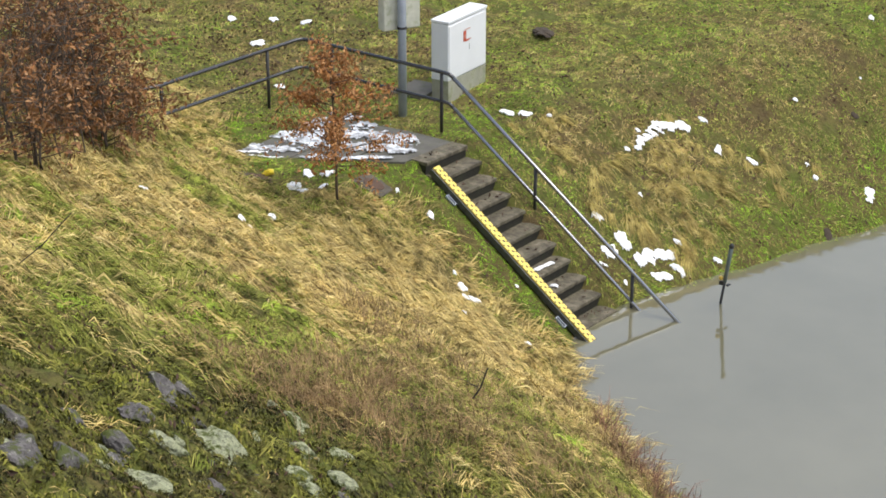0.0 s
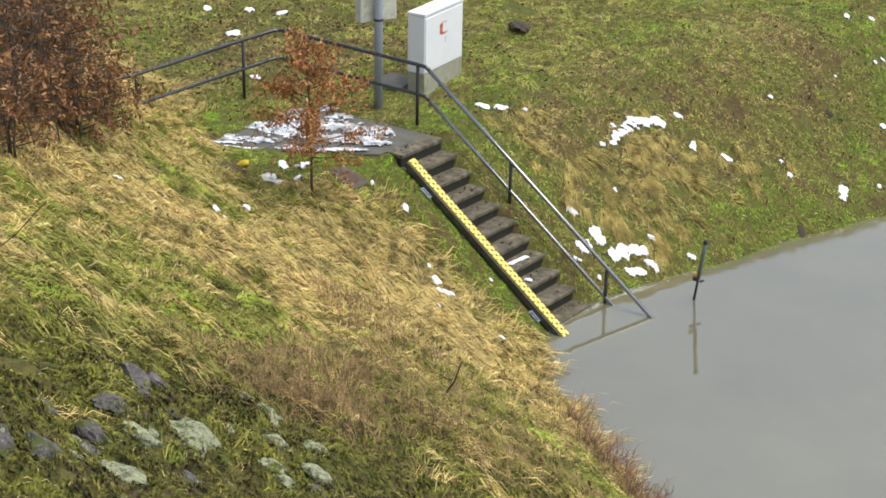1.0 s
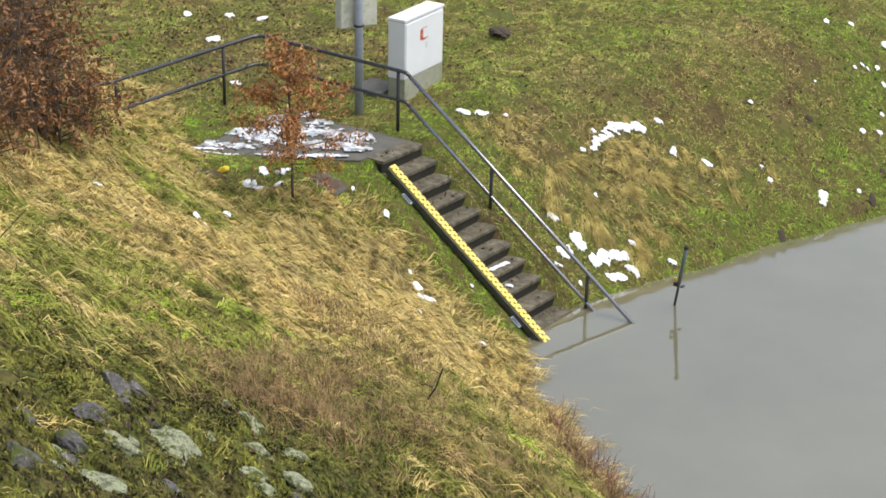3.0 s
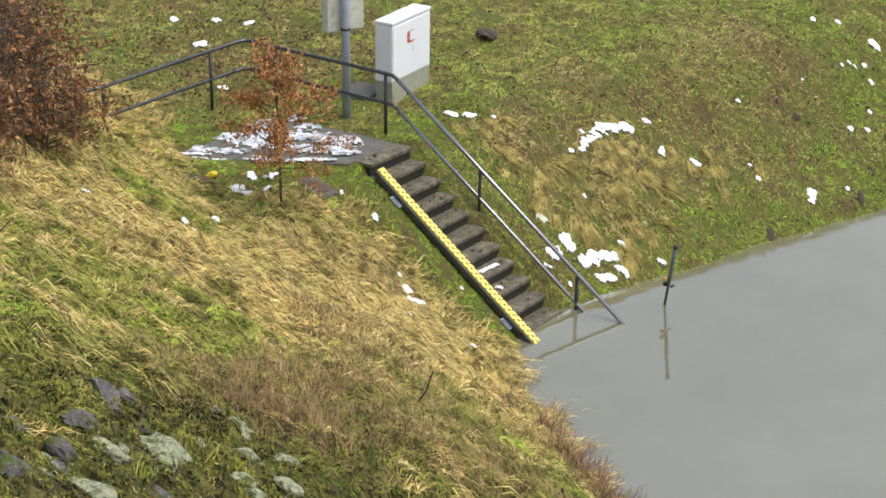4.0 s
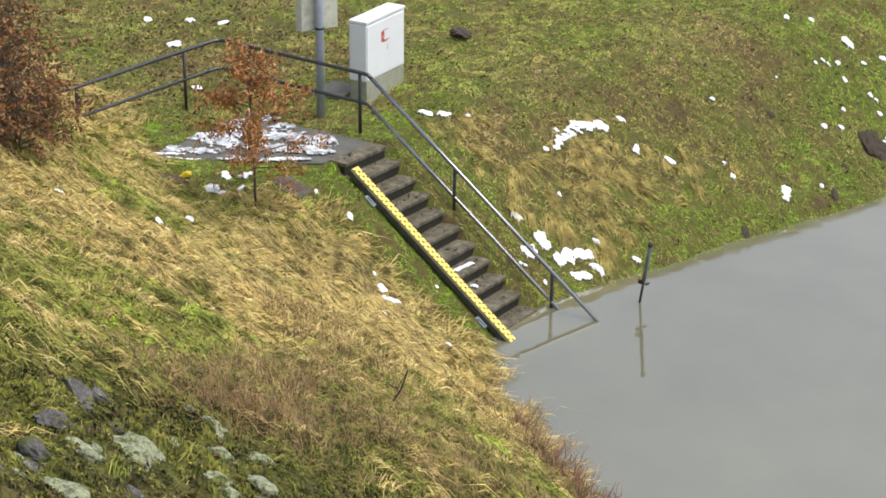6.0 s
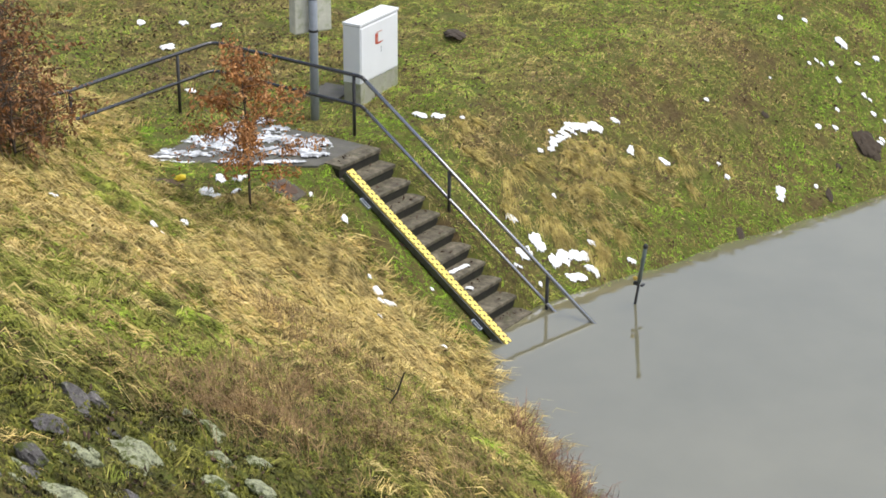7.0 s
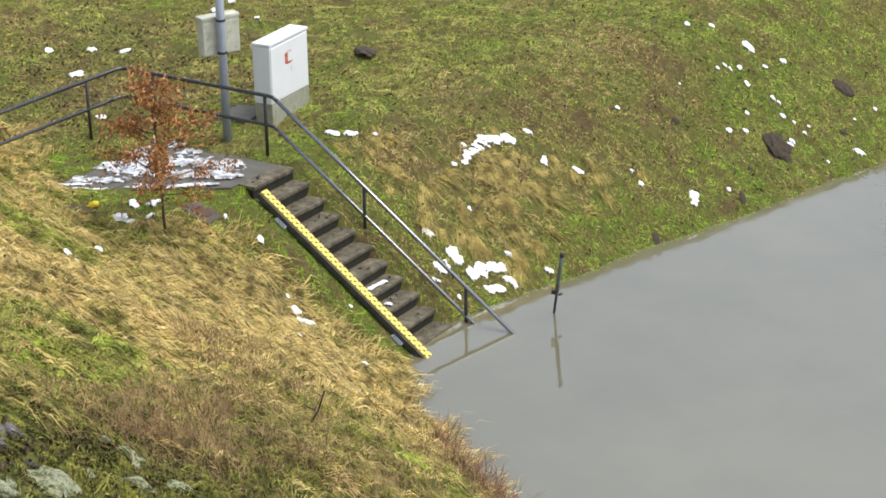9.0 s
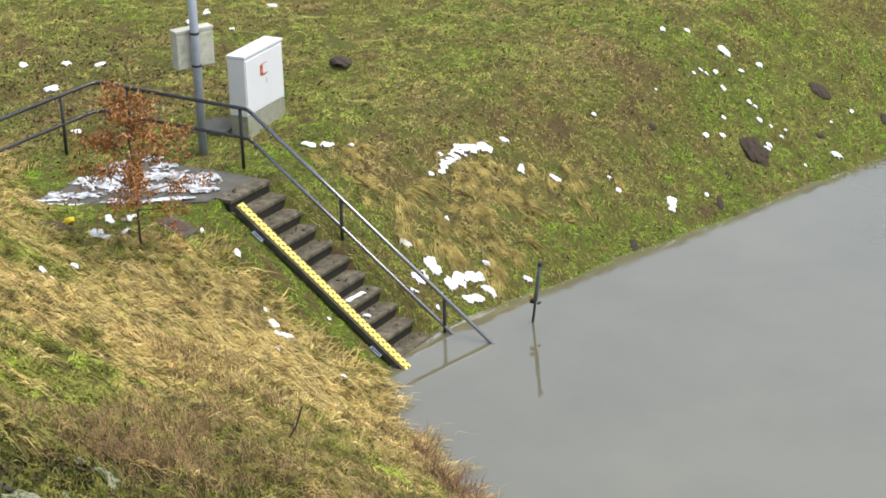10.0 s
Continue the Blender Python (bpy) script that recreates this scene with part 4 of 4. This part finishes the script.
def embankment(x, y):
    """1 on the embankment beside the stairs, 0 on the river bank."""
    d = -0.515 * (x - 6.62) - 0.857 * (y + 1.86)
    rise = np.clip((0.55 * d - np.minimum(0.7 * (6.36 - x), 2.0)) * 2.5 + 0.4, 0, 1) * np.clip((-1.3 - y) * 3, 0, 1)
    return np.maximum(rise, np.clip((-1.95 - y - 0.8 * np.clip(3.9 - x, 0, 5)) * 3, 0, 1))


def dryness(x, y):
    """Share of long dead grass."""
    e = embankment(x, y)
    w = e * (0.46 + 0.8 * (fbm(x * 0.55, y * 0.55, 21) - 0.5) + 1.1 * (fbm(x * 1.9, y * 1.9, 22) - 0.5))
    w = w + 0.55 * bump(x, y, 6.4, -3.6, 1.5) + 0.35 * bump(x, y, 4.8, -3.6, 1.1) + 0.35 * bump(x, y, 4.3, -6.6, 0.9) + 0.2 * bump(x, y, 8.2, -4.6, 1.0)
    w = w - 0.35 * bump(x, y, 0.3, -4.6, 1.5) - 1.1 * bump(x, y, 9.7, -12.2, 2.3) - 1.1 * bump(x, y, 10.3, -14.0, 1.5) - 0.75 * bump(x, y, 10.0, -8.0, 2.2) - 0.3 * bump(x, y, 9.3, -5.3, 1.2) - 0.25 * bump(x, y, 6.6, -9.6, 1.2)
    b = (1 - e) * (0.18 + 1.6 * np.clip(fbm(x * 0.9, y * 0.9, 33) - 0.48, 0, 1) + 0.22 * bump(x, y, 5.6, 5.0, 1.8))
    b = b + (1 - e) * (0.32 * bump(x, y, 5.35, 2.9, 0.6) + 0.38 * bump(x, y, 5.9, 2.1, 0.5) + 0.32 * bump(x, y, 4.2, 1.5, 0.7) + 0.25 * bump(x, y, 5.1, 1.4, 0.6))
    calm = bump(x, y, 3.2, -1.9, 0.7) + bump(x, y, 3.45, -2.35, 0.45) + bump(x, y, 2.4, -3.2, 0.5) + 1.2 * np.exp(-((y + 1.5) / 0.33) ** 2) * (x > 3.3) + bump(x, y, 2.8, 0.4, 0.8) + bump(x, y, 0.5, -1.9, 0.8)
    return np.clip((w + b) * (1 - np.clip(calm, 0, 0.95)), 0.02, 0.97)


def blades(name, x, y, length, lift, width, rnd, material, label, flow=1.0, tip=0.25, downhill=0.6, spread=0.42, lay=0.0, course=None):
    """Bent blades, three triangles each, that follow the ground and lie where wind and slope have laid them."""
    n = len(x)
    eps = 0.15
    sx, sy = -(ground_z(x + eps, y) - ground_z(x - eps, y)) / (2 * eps), -(ground_z(x, y + eps) - ground_z(x, y - eps)) / (2 * eps)
    swirl = 2 * math.pi * 1.9 * fbm(x * 1.5 + 40, y * 1.5, 51, 2)
    swirl2 = rnd.normal(0, spread, n)
    dx = flow * (np.cos(swirl) * 0.8 + 0.45) + downhill * sx * 2
    dy = flow * (np.sin(swirl) * 0.8 + 0.30) + downhill * sy * 2
    az = np.arctan2(dy, dx) + swirl2 + lay
    if course is not None:
        az = course + 2.6 * (fbm(x * 0.9 + 7, y * 0.9, 52, 2) - 0.5) + swirl2 + lay
    ux, uy = np.cos(az), np.sin(az)
    mx, my = x + ux * length * 0.45, y + uy * length * 0.45
    tx, ty = x + ux * length, y + uy * length
    z0 = ground_z(x, y) - 0.01
    zm, zt = np.maximum(ground_z(mx, my), -0.02) + lift, np.maximum(ground_z(tx, ty), -0.02) + lift * tip
    wx, wy = -uy * width / 2, ux * width / 2
    wz = rnd.normal(0, 0.4, n) * width
    v = np.empty((n, 5, 3))
    v[:, 0] = np.stack([x + wx, y + wy, z0], 1)
    v[:, 1] = np.stack([x - wx, y - wy, z0], 1)
    v[:, 2] = np.stack([mx + wx, my + wy, zm + wz], 1)
    v[:, 3] = np.stack([mx - wx, my - wy, zm - wz], 1)
    v[:, 4] = np.stack([tx, ty, zt], 1)
    base = (np.arange(n) * 5)[:, None]
    tri = np.concatenate([base + np.array(t)[None] for t in ([0, 1, 2], [1, 3, 2], [2, 3, 4])])
    ob = new(name, fast_mesh(name, v.reshape(-1, 3), tri, material))
    return tagged(ob, label, "grass", kind="stuff")


rng = np.random.RandomState(7)
x, y = scatter(1150000, rng)
near = np.clip((10 - y) / 16, 0.75, 1.0)
keep = rng.uniform(size=len(x)) < near
x, y = x[keep], y[keep]
dry = rng.uniform(size=len(x)) < dryness(x, y)
xs, ys = x[dry], y[dry]
ns = len(xs)
e = embankment(xs, ys)
moss = np.clip(bump(xs, ys, 9.7, -12.2, 2.4) + bump(xs, ys, 10.6, -9.2, 1.6), 0, 1)
tuft = 0.5 + fbm(xs * 1.7, ys * 1.7, 61)
hang = np.clip(bump(xs, ys, 5.35, 2.9, 0.7) + bump(xs, ys, 5.9, 2.1, 0.6) + bump(xs, ys, 4.1, 1.3, 0.6), 0, 1)
long = np.clip(e + hang, 0, 1) * (1 - 0.6 * moss)
blades("dead_grass", xs, ys, rng.uniform(0.05, 0.12, ns) + rng.uniform(0.03, 0.20, ns) * long * tuft, rng.uniform(0.006, 0.035, ns) + rng.uniform(0.0, 0.06, ns) * long * tuft,
       rng.uniform(0.0035, 0.007, ns) + 0.001 * long, rng, STRAW, "long matted straw-coloured dead grass", tip=0.45, spread=0.95)
# tussocks: long grass laid over in swathes, pale straw above green
WEEDY = [(6.55, -6.0), (8.43, -8.66), (8.4, -7.5)]
tx, ty = scatter(46000, rng)
te = embankment(tx, ty)
rocky = np.clip(1.3 * bump(tx, ty, 9.8, -12.0, 2.5) + bump(tx, ty, 10.3, -14.0, 1.6) + bump(tx, ty, 9.3, -13.4, 1.1) + 0.7 * bump(tx, ty, 10.6, -9.6, 1.2), 0, 1)
rocky = np.clip(rocky + 1.2 * bump(tx, ty, 2.2, -3.4, 0.75) + bump(tx, ty, 3.4, -2.4, 0.5) + sum(0.5 * bump(tx, ty, px, py, 0.7) for px, py in WEEDY), 0, 1)
tk = rng.uniform(size=len(tx)) < te * (0.16 + 0.5 * fbm(tx * 1.3, ty * 1.3, 65)) * (1 - 0.95 * rocky)
tx, ty = tx[tk], ty[tk]
straw = rng.uniform(size=len(tx)) < np.clip(1.4 * dryness(tx, ty) + 0.04, 0.16, 0.92)
per = 42
for which, material, nm, label, size in ((~straw, LONG_GREEN, "long_grass", "long green grass laid over by wind", 0.85), (straw, SWATHE, "tussock_grass", "long pale grass tussocks laid over by wind", 1.0)):
    px, py = tx[which], ty[which]
    nt = len(px) * per
    lay = np.repeat(rng.normal(0, 0.38, len(px)), per)
    big = np.repeat(rng.uniform(0.55, 1.25, len(px)) * size, per)
    bx, by = np.repeat(px, per) + rng.normal(0, 0.10, nt) * big, np.repeat(py, per) + rng.normal(0, 0.10, nt) * big
    blades(nm, bx, by, rng.uniform(0.16, 0.50, nt) * big, rng.uniform(0.015, 0.13, nt) * big, rng.uniform(0.005, 0.010, nt), rng, material, label, 1.0, 0.12, 0.7, 0.24, lay, 1.12)
# tufts that hang down the river bank
hx, hy = scatter(60000, rng)
hk = rng.uniform(size=len(hx)) < 0.25 * (1 - embankment(hx, hy)) * np.clip(bump(hx, hy, 5.35, 2.9, 0.55) + bump(hx, hy, 5.6, 3.5, 0.45) + bump(hx, hy, 5.9, 1.9, 0.6) + bump(hx, hy, 4.2, 1.4, 0.55) + 0.7 * bump(hx, hy, 5.2, 1.5, 0.5) + 0.4 * bump(hx, hy, 6.2, 4.2, 0.7), 0, 1)
hx, hy = hx[hk], hy[hk]
per = 55
nt = len(hx) * per
lay = np.repeat(rng.normal(0, 0.35, len(hx)), per)
big = np.repeat(rng.uniform(0.5, 1.15, len(hx)), per)
blades("hanging_grass", np.repeat(hx, per) + rng.normal(0, 0.035, nt), np.repeat(hy, per) + rng.normal(0, 0.035, nt), rng.uniform(0.14, 0.48, nt) * big, rng.uniform(0.015, 0.11, nt) * big, rng.uniform(0.004, 0.008, nt), rng,
       GOLD, "golden dead grass hanging down the river bank", 1.0, 0.15, 0.7, 0.22, lay, 0.0)
xg, yg = x[~dry], y[~dry]
mk = rng.uniform(size=len(xg)) < 1.7 * (bump(xg, yg, 9.7, -12.2, 2.4) + bump(xg, yg, 10.3, -14.0, 1.5) + bump(xg, yg, 10.8, -9.0, 1.5) + 0.6 * bump(xg, yg, 9.6, -7.2, 1.6))
xm, ym = xg[mk], yg[mk]
nm = len(xm)
blades("moss", xm, ym, rng.uniform(0.02, 0.09, nm), rng.uniform(0.005, 0.055, nm), rng.uniform(0.008, 0.020, nm), rng, MOSS, "dark green moss and low weeds between stones", 1.0, 0.7, 0.2)
xg, yg = xg[~mk], yg[~mk]
ng = len(xg)
# lush patches and withered brown patches in the short turf
e = embankment(xg, yg)
zg = ground_z(xg, yg)
lush = 0.85 * bump(xg, yg, 2.7, 1.7, 0.9) + 0.9 * bump(xg, yg, 0.5, -1.9, 0.9) + 0.7 * bump(xg, yg, 1.2, 0.7, 0.8) + 0.8 * bump(xg, yg, 3.3, 0.3, 0.6) + 0.8 * bump(xg, yg, 2.6, -2.4, 0.7) + 0.6 * bump(xg, yg, 5.6, 9.6, 1.3)
lush = lush + 0.9 * np.clip((0.36 - np.abs(yg + 1.62)) * 6, 0, 1) * (xg > 3.5) * (1 - 0.5 * e) + (1 - e) * 0.9 * np.clip(1.5 - zg * 1.6, 0, 1) * np.clip(yg - 1.0, 0, 1) + 0.7 * bump(xg, yg, 3.4, 6.5, 0.9) + 0.7 * bump(xg, yg, 6.6, 11.6, 1.5) + 0.6 * bump(xg, yg, 1.2, 3.2, 0.9) + 0.5 * bump(xg, yg, 7.9, 8.4, 0.8) + (1 - e) * 0.9 * np.clip(fbm(xg * 0.6, yg * 0.6, 81) - 0.52, 0, 1) * 3
brown = (1 - e) * (1.2 * bump(xg, yg, 4.5, 1.8, 0.42) + 0.9 * bump(xg, yg, 4.0, 4.1, 0.6) + 0.8 * bump(xg, yg, 5.1, 5.4, 0.55) + 0.7 * bump(xg, yg, 6.5, 6.4, 0.6) + 0.8 * bump(xg, yg, 4.7, 2.5, 0.3) + 0.75 * bump(xg, yg, 3.9, 2.3, 0.8) + 0.6 * bump(xg, yg, 4.4, 4.2, 0.8) + 0.5 * bump(xg, yg, 5.3, 7.3, 1.0) + 0.85 * bump(xg, yg, -1.4, 1.2, 2.4) + 2.2 * np.clip(fbm(xg * 0.8, yg * 0.8, 91) - 0.55, 0, 1))
pick = rng.uniform(size=ng)
kb = pick < brown * 0.75
kl = ~kb & (rng.uniform(size=ng) < np.clip(lush, 0, 0.92))
clump = 0.35 + 1.5 * np.clip(fbm(xg * 5, yg * 5, 63, 2) - 0.2, 0, 1)
nb, nl = int(kb.sum()), int(kl.sum())
blades("withered_turf", xg[kb], yg[kb], rng.uniform(0.03, 0.10, nb), rng.uniform(0.004, 0.018, nb) * clump[kb], rng.uniform(0.003, 0.008, nb), rng, WEED, "withered brown patches in the short turf", 1.0, 0.6, 0.4, 0.8)
blades("lush_grass", xg[kl], yg[kl], rng.uniform(0.04, 0.11, nl), rng.uniform(0.006, 0.032, nl) * clump[kl], rng.uniform(0.004, 0.008, nl), rng, LUSH, "fresh bright green winter grass", 1.0, 0.9, 0.3, 0.8)
keep = ~(kb | kl)
xg, yg, clump = xg[keep], yg[keep], clump[keep]
ng = len(xg)
e = embankment(xg, yg)
moss = np.clip(bump(xg, yg, 9.7, -12.2, 2.4) + bump(xg, yg, 10.6, -9.2, 1.6), 0, 1)
e = e * (1 - 0.8 * moss)
edge = np.clip(1 - ground_z(xg, yg) / 0.35, 0, 1)
tuft = 0.45 + 1.1 * fbm(xg * 2.2, yg * 2.2, 62)
blades("green_grass", xg, yg, rng.uniform(0.03, 0.08, ng) + rng.uniform(0.02, 0.12, ng) * tuft * np.clip(e + 0.5 * edge, 0, 1), rng.uniform(0.005, 0.022, ng) * clump + rng.uniform(0.0, 0.045, ng) * tuft * np.clip(e + 0.5 * edge, 0, 1),
       rng.uniform(0.0045, 0.009, ng), rng, GREEN, "short green winter grass", 1.0, 0.8, 0.3)

# withered leaves strewn in the turf
lx, ly = scatter(80000, rng)
lk = rng.uniform(size=len(lx)) < 0.13 + 0.5 * bump(lx, ly, 9.6, -11.8, 2.0) + 1.1 * bump(lx, ly, -1.2, 1.5, 2.6) + 0.35 * bump(lx, ly, 4.0, 2.4, 1.4) + 0.25 * bump(lx, ly, 6.5, 7.0, 3.0) + 0.4 * bump(lx, ly, 1.5, -5.0, 1.5)
lx, ly = lx[lk], ly[lk]
tread = rng.randint(0, 11, 150)
sx = NOSE_X + tread * GOING - rng.uniform(0.05, 0.27, 150)
sy = -0.74 + rng.uniform(-0.47, 0.47, 150)
spots = np.concatenate([np.stack([lx, ly, ground_z(lx, ly) + 0.03], 1), np.stack([sx, sy, NOSE_Z - tread * RISE + 0.012], 1)])
v, tri = leaf_cloud(spots, rng, 0.038)
tagged(new("leaf_litter", fast_mesh("leaf_litter", v, tri, LITTER)), "dark withered leaves strewn in the grass and on steps", "leaves", kind="stuff")

# dry brown weeds along the embankment's foot
wx, wy = rng.uniform(5.5, 12, 220000), rng.uniform(-11, -1.5, 220000)
d = -0.515 * (wx - 6.62) - 0.857 * (wy + 1.86)
wd = sum(0.30 * bump(wx, wy, px, py, 0.7) for px, py in WEEDY) + 0.6 * np.exp(-((d - 0.75) / 0.3) ** 2) * (wx > 7.6) + 0.25 * bump(wx, wy, 8.5, -7.3, 1.1) + 0.4 * bump(wx, wy, 7.0, -5.6, 0.8) + 0.35 * bump(wx, wy, 9.8, -6.5, 1.2) + 0.4 * bump(wx, wy, 8.6, -9.3, 0.9)
keep = (d > 0.48) & (rng.uniform(size=220000) < wd * np.clip(fbm(wx * 1.3, wy * 1.3, 71) * 2.2 - 0.6, 0.05, 1))
wx, wy = wx[keep], wy[keep]
nw = len(wx)
blades("brown_weeds", wx, wy, rng.uniform(0.08, 0.26, nw), rng.uniform(0.03, 0.13, nw) + 0.16 * rng.uniform(0, 1, nw) ** 4, rng.uniform(0.003, 0.006, nw), rng, WEED, "brittle brown weeds along the water's edge", 0.6, 1.25, 0.1, 2.0)


# bare stalks at the water's edge, too fine to tell apart
def stalk_bunch():
    rnd = random.Random(31)
    bm = bmesh.new()
    for k in range(260):
        t = rnd.random() ** 0.8
        x = 8.2 + 2.9 * t + rnd.gauss(0, 0.08)
        base_y = -2.46 - 0.601 * (x - 6.62)
        y = base_y - rnd.uniform(-0.12, 0.30)
        h = rnd.uniform(0.14, 0.40) * (1.5 if rnd.random() < 0.2 else 1)
        p0 = Vector((x, y, max(gz(x, y), -0.1) - 0.03))
        p2 = p0 + Vector((rnd.gauss(0.06, 0.09), rnd.gauss(0.04, 0.09), h))
        p1 = p0.lerp(p2, 0.5) + Vector((rnd.gauss(0, 0.015), rnd.gauss(0, 0.015), 0))
        tube(bm, [p0, p1, p2], [0.005, 0.004, 0.002], 4, False)
        for q in range(5):
            a = p1.lerp(p2, rnd.uniform(-0.3, 1))
            e = a + Vector((rnd.gauss(0, 0.06), rnd.gauss(0, 0.06), rnd.uniform(0.02, 0.10)))
            tube(bm, [a, e], [0.002, 0.001], 3, False)
    return tagged(part("dry_stalks", bm, RUST_WEED), "thin bare reddish-brown stalks at the water's edge", "weeds", kind="stuff")


stalk_bunch()
